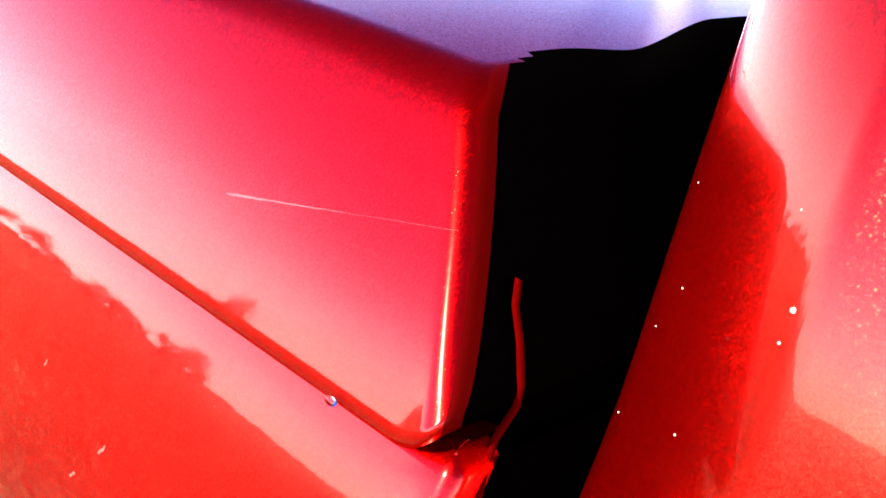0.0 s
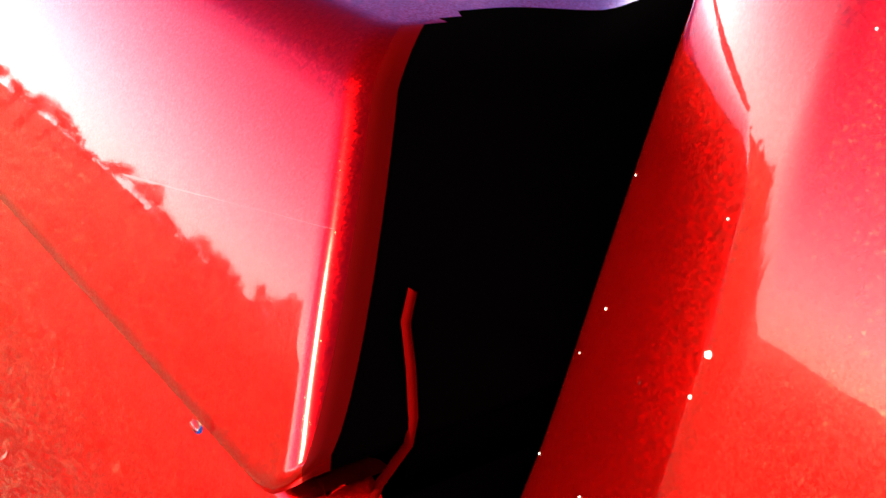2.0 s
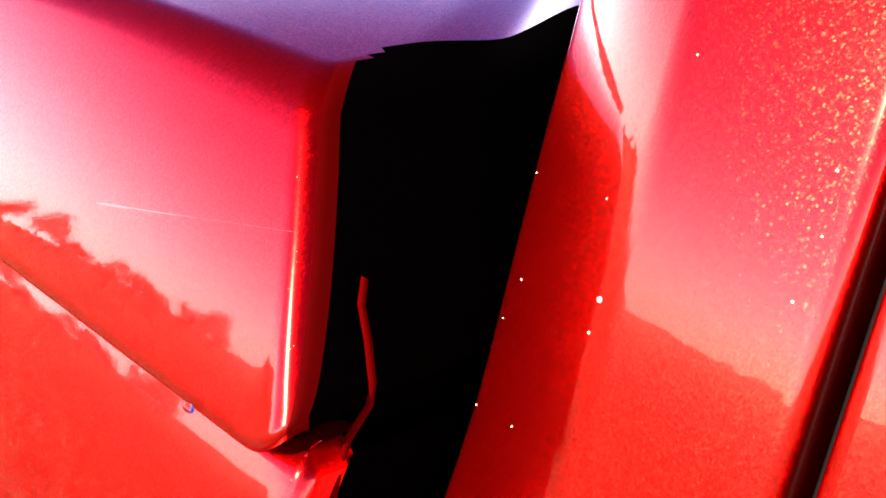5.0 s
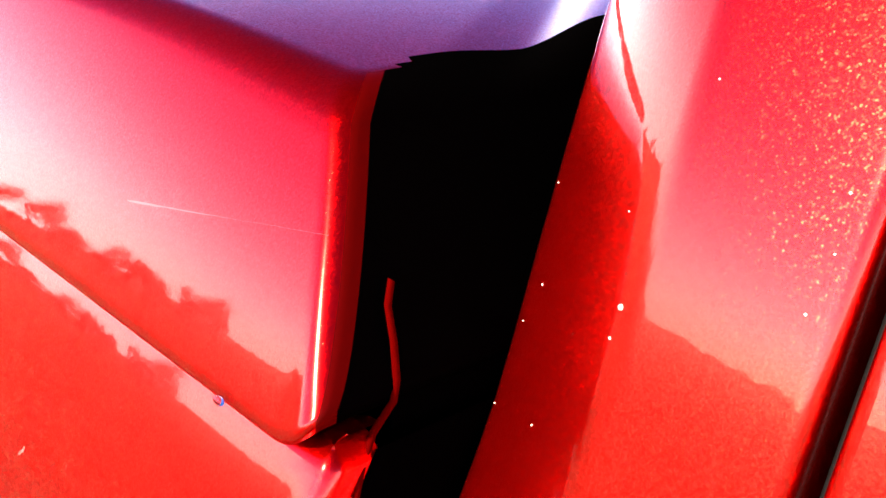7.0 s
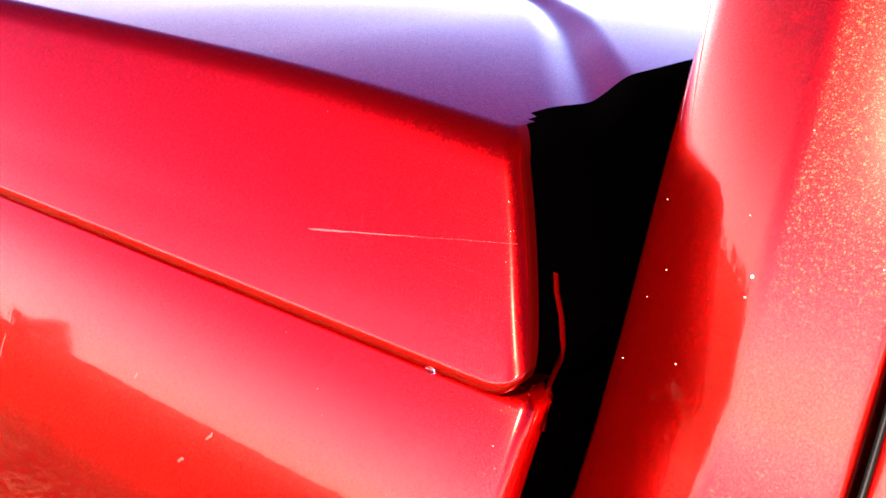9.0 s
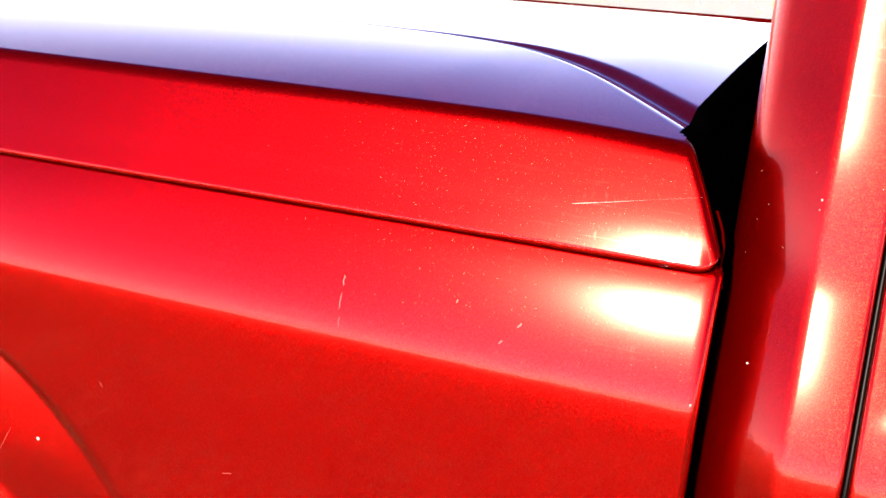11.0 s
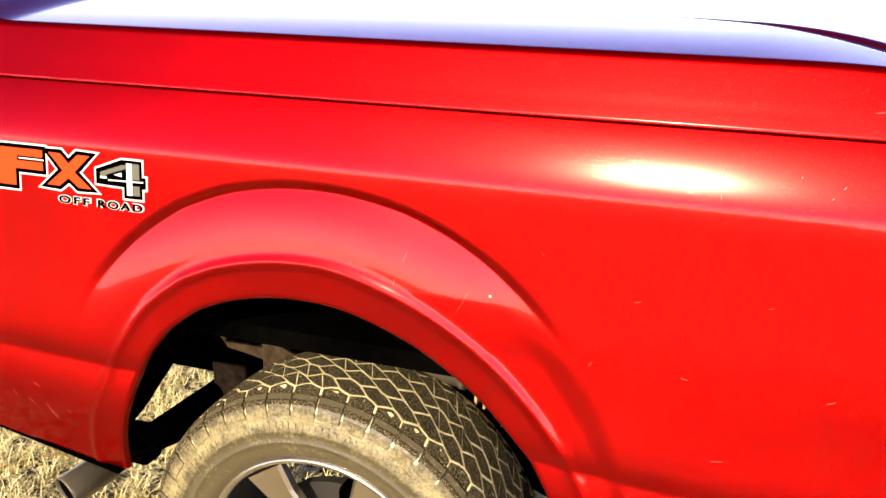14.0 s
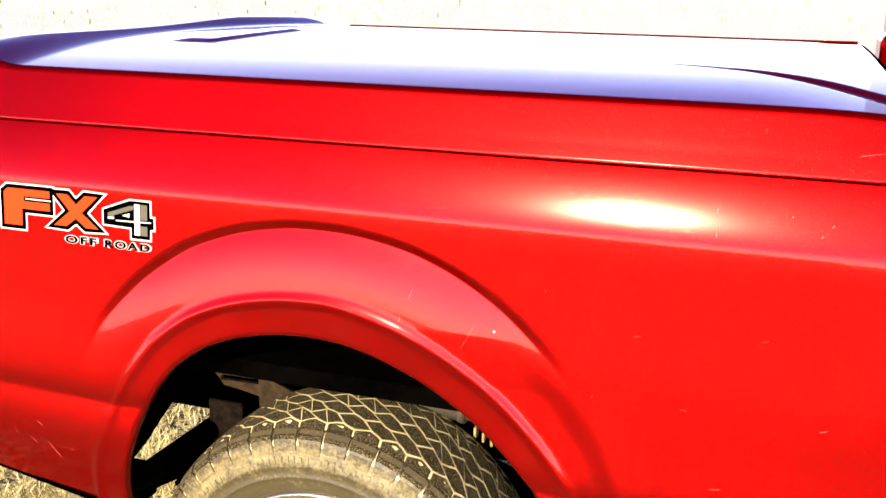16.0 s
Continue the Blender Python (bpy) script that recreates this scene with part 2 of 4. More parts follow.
def dusty_sidewall(m):
    """Brown dust on black rubber, streaked, thin by the rim and thick on the shoulder."""
    co = add(m, "ShaderNodeTexCoord")
    off = add(m, "ShaderNodeVectorMath")
    off.operation = "SUBTRACT"
    off.inputs[1].default_value = (-1.016, 0.0, 0.390)
    wire(m, co, "Object", off, 0)
    cut = add(m, "ShaderNodeVectorMath")
    cut.operation = "MULTIPLY"
    cut.inputs[1].default_value = (1, 0, 1)
    wire(m, off, "Vector", cut, 0)
    size = add(m, "ShaderNodeVectorMath")
    size.operation = "LENGTH"
    wire(m, cut, "Vector", size, 0)
    total = None
    for scale, amount in ((9.0, 0.6), (45.0, 0.8), (170.0, 0.9)):
        nz = add(m, "ShaderNodeTexNoise", Scale=scale, Detail=5.0, Roughness=0.6)
        wire(m, co, "Object", nz, "Vector")
        k = add(m, "ShaderNodeMath")
        k.operation = "MULTIPLY_ADD"
        k.inputs[1].default_value, k.inputs[2].default_value = amount, -amount / 2 - 0.055
        wire(m, nz, "Fac", k, 0)
        if total is None:
            total = k
        else:
            plus = add(m, "ShaderNodeMath")
            wire(m, total, 0, plus, 0)
            wire(m, k, 0, plus, 1)
            total = plus
    grow = add(m, "ShaderNodeValToRGB")
    span = add(m, "ShaderNodeMapRange", From_Min=0.26, From_Max=0.40)
    wire(m, size, "Value", span, "Value")
    wire(m, span, "Result", grow, "Fac")
    stops = grow.color_ramp.elements
    stops[0].position, stops[0].color = 0.0, (0.02, 0.02, 0.02, 1)
    stops[1].position, stops[1].color = 1.0, (0.06, 0.06, 0.06, 1)
    for at, value in ((0.29, 0.10), (0.42, 0.16), (0.50, 0.30), (0.60, 0.46), (0.70, 0.42), (0.80, 0.24), (0.90, 0.12)):
        stops.new(at).color = (value, value, value, 1)
    fac = add(m, "ShaderNodeMath")
    fac.use_clamp = True
    wire(m, total, 0, fac, 0)
    wire(m, grow, "Color", fac, 1)
    mix = add(m, "ShaderNodeMix")
    mix.data_type = "RGBA"
    mix.inputs[6].default_value, mix.inputs[7].default_value = (0.085, 0.066, 0.028, 1), (0.62, 0.50, 0.21, 1)
    wire(m, fac, 0, mix, 0)
    m.node_tree.links.new(mix.outputs[2], bsdf(m).inputs["Base Color"])
    relief(m, 160, 0.5)


dusty_sidewall(TYRE)
GROUND = material("dry_grass_ground", (0.3, 0.24, 0.13), 0.95)
near_tone = mottled(GROUND, (0.02, 0.014, 0.006), (0.95, 0.80, 0.40), 34.0, 15, 0.45, 0.56)


def overexposed_field(m, near):
    """Bare soil patches round the truck, and stubble beyond it whitened to look overexposed."""
    co = add(m, "ShaderNodeTexCoord")
    away = add(m, "ShaderNodeSeparateXYZ")
    wire(m, co, "Object", away, 0)
    wob = add(m, "ShaderNodeTexNoise", Scale=0.9, Detail=4.0)
    wire(m, co, "Object", wob, "Vector")
    off = add(m, "ShaderNodeMath")
    off.operation = "MULTIPLY_ADD"
    off.inputs[1].default_value = 2.4
    wire(m, wob, "Fac", off, 0)
    wire(m, away, "Y", off, 2)
    far = add(m, "ShaderNodeMapRange", From_Min=3.4, From_Max=5.0)
    wire(m, off, 0, far, "Value")
    pale = add(m, "ShaderNodeTexNoise", Scale=9.0, Detail=8.0)
    wire(m, co, "Object", pale, "Vector")
    tones = add(m, "ShaderNodeValToRGB")
    tones.color_ramp.elements[0].position, tones.color_ramp.elements[1].position = 0.3, 0.6
    tones.color_ramp.elements[0].color, tones.color_ramp.elements[1].color = (0.80, 0.74, 0.60, 1), (0.95, 0.92, 0.84, 1)
    wire(m, pale, "Fac", tones, "Fac")
    soil = add(m, "ShaderNodeTexNoise", Scale=2.2, Detail=3.0)
    wire(m, co, "Object", soil, "Vector")
    patch = add(m, "ShaderNodeMapRange", From_Min=0.45, From_Max=0.62, To_Min=0.0, To_Max=0.6)
    wire(m, soil, "Fac", patch, "Value")
    dark = add(m, "ShaderNodeMix")
    dark.data_type = "RGBA"
    dark.inputs[7].default_value = (0.09, 0.065, 0.03, 1)
    wire(m, patch, "Result", dark, 0)
    m.node_tree.links.new(near.outputs["Color"], dark.inputs[6])
    mix = add(m, "ShaderNodeMix")
    mix.data_type = "RGBA"
    wire(m, far, "Result", mix, 0)
    m.node_tree.links.new(dark.outputs[2], mix.inputs[6])
    m.node_tree.links.new(tones.outputs["Color"], mix.inputs[7])
    m.node_tree.links.new(mix.outputs[2], bsdf(m).inputs["Base Color"])


overexposed_field(GROUND, near_tone)
relief(GROUND, 45, 1.0, 0.03, 12)
# black of the plug that stands in for shade inside the pipe
BORE = material("sooty_bore", (0.002, 0.002, 0.002), 0.9, Specular_IOR_Level=0.0)
DIM_STEEL = material("dirty_steel", (0.03, 0.023, 0.014), 0.8, Specular_IOR_Level=0.1)
mottled(DIM_STEEL, (0.06, 0.042, 0.02), (0.15, 0.105, 0.05), 45)
STRAW = material("straw", (0.72, 0.6, 0.32), 0.8, Specular_IOR_Level=0.1)
each = add(STRAW, "ShaderNodeNewGeometry")
tones = add(STRAW, "ShaderNodeValToRGB")
tones.color_ramp.elements[1].position = 0.55
tones.color_ramp.elements[0].color, tones.color_ramp.elements[1].color = (0.12, 0.08, 0.02, 1), (1.0, 0.86, 0.42, 1)
wire(STRAW, each, "Random Per Island", tones, "Fac")
wire(STRAW, tones, "Color", bsdf(STRAW), "Base Color")
# brighter copy of the straw, so the sunlit field looks overexposed
FIELD = STRAW.copy()
FIELD.name = "pale_field_straw"
for n in FIELD.node_tree.nodes:
    if n.type == "VALTORGB":
        n.color_ramp.elements[0].color, n.color_ramp.elements[1].color = (0.40, 0.30, 0.13, 1), (1.0, 0.88, 0.48, 1)
BARK = material("bark", (0.09, 0.065, 0.045), 0.9)
LEAF = material("leaves", (0.05, 0.06, 0.02), 0.7)


# ---- mesh helpers ----
def mesh_object(name, verts, faces, mat, parent=None, smooth=True, label=""):
    me = bpy.data.meshes.new(name)
    me.from_pydata([tuple(v) for v in verts], [], [tuple(f) for f in faces])
    me.update()
    if smooth:
        me.polygons.foreach_set("use_smooth", [True] * len(me.polygons))
    me.materials.append(mat)
    ob = new(name, me)
    if parent:
        ob.parent = parent
    if label:
        ob["label"] = label
    return ob


def part(name, bm, mat, parent=None, label="", smooth=False):
    bm.normal_update()
    me = bpy.data.meshes.new(name)
    bm.to_mesh(me)
    bm.free()
    if smooth:
        me.polygons.foreach_set("use_smooth", [True] * len(me.polygons))
    me.materials.append(mat)
    ob = new(name, me)
    if parent:
        ob.parent = parent
    if label:
        ob["label"] = label
    return ob


def grid(fn, us, vs, flip=False):
    """Vertices and quads of the sheet fn(u, v)."""
    verts = [fn(u, v) for u in us for v in vs]
    n = len(vs)
    faces = []
    for i in range(len(us) - 1):
        for j in range(n - 1):
            q = (i * n + j, i * n + j + 1, (i + 1) * n + j + 1, (i + 1) * n + j)
            faces.append(q[::-1] if flip else q)
    return verts, faces


def join(*sheets):
    verts, faces = [], []
    for v, f in sheets:
        k = len(verts)
        verts += list(v)
        faces += [tuple(i + k for i in q) for q in f]
    return verts, faces


def sweep(section, places, closed=True):
    """A tube: the section, pairs across and up, carried along frames (origin, across, up)."""
    n = len(section)
    verts = [Vector(o) + Vector(a) * s + Vector(u) * t for o, a, u in places for s, t in section]
    faces = []
    for i in range(len(places) - 1):
        for j in range(n if closed else n - 1):
            k = (j + 1) % n
            faces.append((i * n + j, i * n + k, (i + 1) * n + k, (i + 1) * n + j))
    return verts, faces


def box(bm, x0, x1, y0, y1, z0, z1, bevel=0.0):
    g = bmesh.ops.create_cube(bm, size=1.0)
    for v in g["verts"]:
        v.co = ((x0 + x1) / 2 + v.co.x * (x1 - x0), (y0 + y1) / 2 + v.co.y * (y1 - y0), (z0 + z1) / 2 + v.co.z * (z1 - z0))
    if bevel:
        es = list({e for v in g["verts"] for e in v.link_edges})
        bmesh.ops.bevel(bm, geom=es, offset=bevel, segments=2, affect="EDGES", profile=0.5)
    return bm


def lin(a, b, n):
    return [a + (b - a) * i / (n - 1) for i in range(n)]


def smoothstep(a, b, x):
    t = min(1.0, max(0.0, (x - a) / (b - a)))
    return t * t * (3 - 2 * t)


def empty(name, at, label, category, group=""):
    ob = new(name)
    ob.location = at
    ob.empty_display_size = 0.1
    return tagged(ob, label, category, group)


# ---- the truck's lines ----
SEAM = 1.32                      # height of the lid's lower edge
WX, WZ = -1.016, 0.390           # rear wheel's centre
BED_BACK = -2.06
WIDTH = 1.68                     # between the two lid edges


def profile(rows, z_ref, y_ref):
    """Heights and stand-out of a body side, from its lean (degrees) by height."""
    z = np.linspace(0.4, 2.0, 1601)
    lean = np.interp(z, [r[0] for r in rows], [r[1] for r in rows])
    y = np.concatenate([[0.0], np.cumsum(np.tan(np.radians((lean[1:] + lean[:-1]) / 2)) * np.diff(z))])
    return z, y - np.interp(z_ref, z, y) + y_ref


BED_Z, BED_Y = profile([(0.50, -14), (0.62, -8), (0.66, 0), (0.70, 8), (0.735, 12.5), (0.749, 14), (0.755, -9), (0.764, -3), (0.79, 7), (0.83, 9), (0.90, 8.8), (1.0, 7.8), (1.1, 5.8), (1.175, 5),
                        (1.199, 6.6), (1.206, 8.5), (1.213, 14.2), (1.226, 17.3), (1.245, 19.6), (1.262, 21.0), (1.28, 22.3), (1.295, 23.4), (1.3045, 24.6), (1.311, 25.45), (1.32, 27.0)], SEAM, 0.0075)
CAB_Z, CAB_Y = profile([(0.50, -8), (0.9, 1), (1.05, 3), (1.15, 5), (1.163, 8), (1.178, 14), (1.195, 20), (1.25, 22.6), (1.30, 22.9), (1.318, 20.6), (1.335, 15.4), (1.352, 13.9), (1.375, 14.0), (1.40, 14.6),
                        (1.435, 16.0), (1.455, 16.5), (1.485, 16.1), (1.52, 14.0), (1.6, 12), (1.9, 11)], SEAM, 0.018)


def side_y(z):
    """Where the bed's side stands at a height, below the lid."""
    return float(np.interp(z, BED_Z, BED_Y))


def side_at(x, z):
    """The same with the lower crease falling towards the front."""
    return side_y(z + 0.033 * (x + 1.1) * (1 - smoothstep(0.80, 0.98, z)))


def arch_in(a):
    """Radius of the wheel opening at an angle from the wheel's centre."""
    d = math.degrees(a)
    return float(np.interp(d, [-30, 10, 30, 39, 49, 63, 75, 87, 98, 110, 117, 126, 136, 146, 166, 200],
                           [.52, .53, .538, .542, .543, .549, .559, .572, .580, .588, .590, .582, .559, .532, .497, .46]))


def arch_out(a):
    d = math.degrees(a)
    return float(np.interp(d, [-30, 0, 20, 31, 41, 53, 64, 71, 78, 88, 96, 104, 113, 123, 133, 146, 166, 200],
                           [.62, .63, .655, .678, .703, .725, .746, .757, .766, .772, .775, .776, .772, .756, .735, .685, .60, .55]))


FLARE_TURN = 1.005               # below this height the flare stands nearly upright


def flare(x, z):
    """How far the wheel-arch flare stands out of the side."""
    a = math.atan2(z - WZ, x - WX)
    if a < -math.pi / 2:
        a += 2 * math.pi
    deg = math.degrees(a)
    r = math.hypot(x - WX, z - WZ)
    ri, ro = arch_in(a), arch_out(a)
    fade = smoothstep(46, 74, deg) * (1 - smoothstep(116, 142, deg))
    dip, band = 0.0115 * fade, 0.021
    if r >= ro:
        return -dip * (1 - smoothstep(ro - 0.001, ro + band, r))
    full = (0.005 * smoothstep(50, 80, deg)) * (1 - smoothstep(112, 143, deg))
    bead = ri + float(np.interp(deg, [20, 40, 90, 140], [0.058, 0.058, 0.066, 0.052]))
    u = min(1.0, (ro - r) / (ro - bead))
    rise = -dip + (full + dip) * (1 - (1 - u) ** 1.8)
    rise -= 0.055 * min(0.09, max(0.0, FLARE_TURN - z)) * (1 - smoothstep(92, 116, deg)) * smoothstep(0.0, 0.5, u)
    # a rounded bead along the lip, then a flat band to the opening
    b = (bead - r) / 0.011
    rise += 0.0042 * (0.3 + 0.7 * smoothstep(24, 52, deg)) * math.exp(-b * b)
    if r < bead:
        rise -= 0.006 * (bead - r) / (bead - ri)
    return rise


# ---- truck: bed ----
truck = empty("pickup_truck", (0, 0, 0), "red metallic pickup truck with painted bed cover on dry grass", "pickup truck")


def smooth_mesh(name, sheets, mat, parent, label="", weld=2e-5):
    v, f = join(*sheets)
    ob = mesh_object(name, v, f, mat, parent, True, label)
    bm = bmesh.new()
    bm.from_mesh(ob.data)
    bmesh.ops.remove_doubles(bm, verts=bm.verts, dist=weld)
    bmesh.ops.recalc_face_normals(bm, faces=bm.faces)
    bm.to_mesh(ob.data)
    bm.free()
    return ob


def build_bed_side():
    top, x1, x0 = SEAM - 0.0012, 0.0015, BED_BACK
    zbr, zbl = 0.50, 0.605
    a0 = math.asin((zbr - WZ) / 0.531)
    a1 = math.pi - math.asin((0.515 - WZ) / 0.495)

    def outer(k):
        """Along the panel's edge: front edge upwards, the top backwards, the rear edge down; k from 0 to 3."""
        if k <= 1:
            return x1, zbr + (top - zbr) * k
        if k <= 2:
            return x1 + (x0 - x1) * (k - 1), top
        return x0, top + (zbl - top) * (k - 2)

    def angle(k):
        x, z = outer(k)
        return math.atan2(z - WZ, x - WX)

    ks = lin(0, 1, 70) + lin(1, 2, 190)[1:] + lin(2, 3, 60)[1:]
    b0, b1 = angle(0), angle(3)
    def ray(k):
        """The line across the panel from the wheel opening to the outer edge."""
        x, z = outer(k)
        a = a0 + (angle(k) - b0) / (b1 - b0) * (a1 - a0)
        r = arch_in(a)
        return WX + r * math.cos(a), WZ + r * math.sin(a), x, z

    def reach(k, off):
        """Where that line leaves the flare, by a margin."""
        xi, zi, x, z = ray(k)
        lo, hi = 0.0, 0.97
        for _ in range(30):
            t = (lo + hi) / 2
            px, pz = xi + (x - xi) * t, zi + (z - zi) * t
            a = math.atan2(pz - WZ, px - WX)
            a += 2 * math.pi if a < -math.pi / 2 else 0
            if math.hypot(px - WX, pz - WZ) < arch_out(a) + off:
                lo = t
            else:
                hi = t
        return lo

    marks = {k: (reach(k, -0.003), reach(k, 0.016)) for k in ks}

    def place(k, u):
        """u 0..1 over the flare, 1..2 across its edge, 2..3 to the panel's edge."""
        xi, zi, x, z = ray(k)
        ta, tb = marks[k]
        t = ta * u if u <= 1 else ta + (tb - ta) * (u - 1) if u <= 2 else tb + (1 - tb) * (u - 2)
        px, pz = xi + (x - xi) * t, zi + (z - zi) * t
        return Vector((px, side_at(px, pz) - flare(px, pz), pz))

    ts = [i / 44 for i in range(44)] + [1 + i / 18 for i in range(18)] + [2 + i / 72 for i in range(73)]
    panel = grid(place, ks, ts, flip=True)
    # lip of the wheel opening, turned in
    def lip(k, s):
        p = place(k, 0.0)
        c = Vector((WX, p.y, WZ))
        to = (c - p).normalized()
        ang = s * math.pi / 2
        if s <= 1:
            return p + to * 0.010 * math.sin(ang) + Vector((0, 0.010 * (1 - math.cos(ang)), 0))
        return p + to * 0.010 + Vector((0, 0.010 + 0.010 * (s - 1), 0))
    lips = grid(lip, ks, [0, .2, .4, .6, .8, 1, 1.5, 2], flip=False)
    # rolled front edge
    def front(z, s):
        y = side_at(x1, z)
        r = 0.006
        if s <= 1:
            return Vector((x1 + r * math.sin(s * math.pi / 2), y + r * (1 - math.cos(s * math.pi / 2)), z))
        return Vector((x1 + r, y + r + 0.16 * (s - 1), z))
    fronts = grid(front, lin(zbr, top, 70), [0, .2, .4, .6, .8, 1, 1.06])
    wall = grid(front, lin(zbr, top + 0.003, 70), [1.06, 1.5, 2])
    # rolled top edge and the rail under the lid
    def shoulder_r(x):
        return 0.004 + 0.009 * smoothstep(-0.018, -0.002, x)

    def rail(x, s):
        y = side_y(top)
        r, a0 = shoulder_r(x), radians(27)
        a = a0 + min(s, 1.0) * (math.pi / 2 - a0)
        return Vector((x, y + r * (math.cos(a0) - math.cos(a)) + 0.12 * max(0.0, s - 1), top + r * (math.sin(a) - math.sin(a0))))
    rails = grid(rail, lin(x0, -0.03, 50) + lin(-0.02, x1, 12), [0, .15, .3, .45, .6, .75, .9, 1, 1.02], flip=True)
    cap = join(grid(rail, lin(x0, -0.06, 60), [1.02, 1.25, 1.5, 2], flip=True), grid(rail, lin(-0.06, -0.006, 6), [1.10, 1.5, 2], flip=True))
    ledge = grid(rail, lin(-0.06, -0.02, 4) + lin(-0.016, x1, 8), [1.0, 1.05, 1.10], flip=True)
    # the shoulder carried round the front corner
    def shoulder(q, s):
        p = front(top, q)
        turn = min(q, 1.0) * math.pi / 2
        inward = Vector((-math.sin(turn), math.cos(turn), 0))
        r, a0 = shoulder_r(x1), radians(27)
        a = a0 + min(s, 1.0) * (math.pi / 2 - a0)
        return p + inward * (r * (math.cos(a0) - math.cos(a)) + 0.006 * max(0.0, s - 1)) + Vector((0, 0, r * (math.sin(a) - math.sin(a0))))
    corners = grid(shoulder, [0, .2, .4, .6, .8, 1, 1.04, 1.08], [0, .15, .3, .45, .6, .75, .9, 1, 2], flip=True)
    smooth_mesh("rail_cap", [cap, wall], BLACK, truck, "black plastic bed rail cap, front wall blackened for the gap's shade")
    return smooth_mesh("bed_side", [panel, lips, fronts, rails, ledge, corners], RED, truck, "glossy red bed side with flared wheel arch and scratches")


build_bed_side()


def plain(name, boxes, mat, parent, bevel=0.004, label=""):
    bm = bmesh.new()
    for b in boxes:
        box(bm, *b, bevel)
    return part(name, bm, mat, parent, label)


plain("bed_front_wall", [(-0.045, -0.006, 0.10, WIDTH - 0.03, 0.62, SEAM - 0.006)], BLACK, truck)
plain("far_bed_side", [(BED_BACK, -0.004, WIDTH + 0.0, WIDTH + 0.09, 0.56, SEAM)], RED, truck)
plain("tailgate", [(BED_BACK - 0.02, BED_BACK + 0.05, 0.02, WIDTH - 0.02, 0.62, SEAM)], RED, truck)
plain("bed_floor", [(BED_BACK + 0.05, -0.045, 0.05, WIDTH - 0.05, 0.80, 0.84)], UNDERBODY_SHADE, truck)

# ---- truck: bed lid ----
LID_H = 0.106
CREASE_X = np.linspace(0.0, 2.1, 211)
CREASE_Y = np.interp(CREASE_X, [0, 0.04, 0.08, 0.12, 0.18, 0.27, 0.34, 0.42, 0.60, 1.0, 2.1], [0.0, 0.062, 0.120, 0.185, 0.275, 0.378, 0.425, 0.455, 0.485, 0.495, 0.50])
CREASE_Y = np.convolve(np.pad(CREASE_Y, 5, "reflect", reflect_type="odd"), np.ones(11) / 11, "valid")
LID_T = np.linspace(0.0, 1.0, 101)
LID_D = np.tan(np.radians(np.interp(LID_T, [0, 0.02, 0.045, 0.09, 0.2, 0.36, 0.5, 1.0], [13.0, 20.5, 21.15, 21.4, 21.65, 23.25, 23.9, 24.3])))
LID_D = np.concatenate([[0.0], np.cumsum((LID_D[1:] + LID_D[:-1]) / 2)]) / 100 * (LID_H - 0.0115)


def lid_in(t):
    """How far the lid's side has come in at a share t of its height."""
    return float(np.interp(t, LID_T, LID_D))


def lid_hollow(x, t):
    """The lid's side leans a little more low down, away from its front end."""
    return 0.0009 * smoothstep(0.05, 0.24, -x) * (t / 0.3 if t < 0.3 else (1 - t) / 0.7)


def nose(x):
    """How far the lid's upper edge has come down towards its front end."""
    return 0.0105 * max(0.0, 1 + x / 0.22) ** 2


def top_z(x, y):
    """Height of the lid's upper face over its lower edge."""
    c = 1 - ((y - WIDTH / 2) / (WIDTH / 2)) ** 2
    z = LID_H + 0.014 * c - nose(x) + 0.006 * (1 - (1 - min(y, WIDTH - y, 0.45) / 0.45) ** 2) * smoothstep(0.05, 0.35, -x)
    # a crease sweeps back from each front corner: a shallow fall, then a step up to the middle panel
    yy = min(y, WIDTH - y)
    s = max(0.0, -x - 0.02)
    line = float(np.interp(s, CREASE_X, CREASE_Y)) + 0.045
    slope = (float(np.interp(s + 0.02, CREASE_X, CREASE_Y)) + 0.045 - line) / 0.02
    across = (yy - line) / math.hypot(1.0, slope)
    wide = float(np.interp(s, [0, 0.15, 0.35, 0.7], [0.029, 0.024, 0.014, 0.010]))
    fall = float(np.interp(s, [0, 0.15, 0.35, 0.5], [0.0035, 0.0030, 0.0010, 0.0]))
    step = float(np.interp(s, [0, 0.15, 0.35, 0.5, 0.9, 1.2], [0.0095, 0.0078, 0.0018, 0.0005, 0.0002, 0.0]))
    z += step * smoothstep(wide * 0.85, wide * 1.85, across) - fall * smoothstep(0.0, wide, across)
    # spoiler along the rear edge
    lead = -1.74 - 0.16 * math.sin(math.pi * min(max(y / WIDTH, 0), 1)) ** 1.0
    z += 0.026 * smoothstep(lead, lead - 0.17, x) * smoothstep(-0.02, 0.10, min(y, WIDTH - y) + 0.04)
    # low ridge ahead of it
    if 0.55 < y < WIDTH - 0.55:
        z += 0.007 * smoothstep(-1.615, -1.65, x) * smoothstep(0.55, 0.62, min(y, WIDTH - y)) * (1 - smoothstep(-1.70, -1.78, x))
    return z


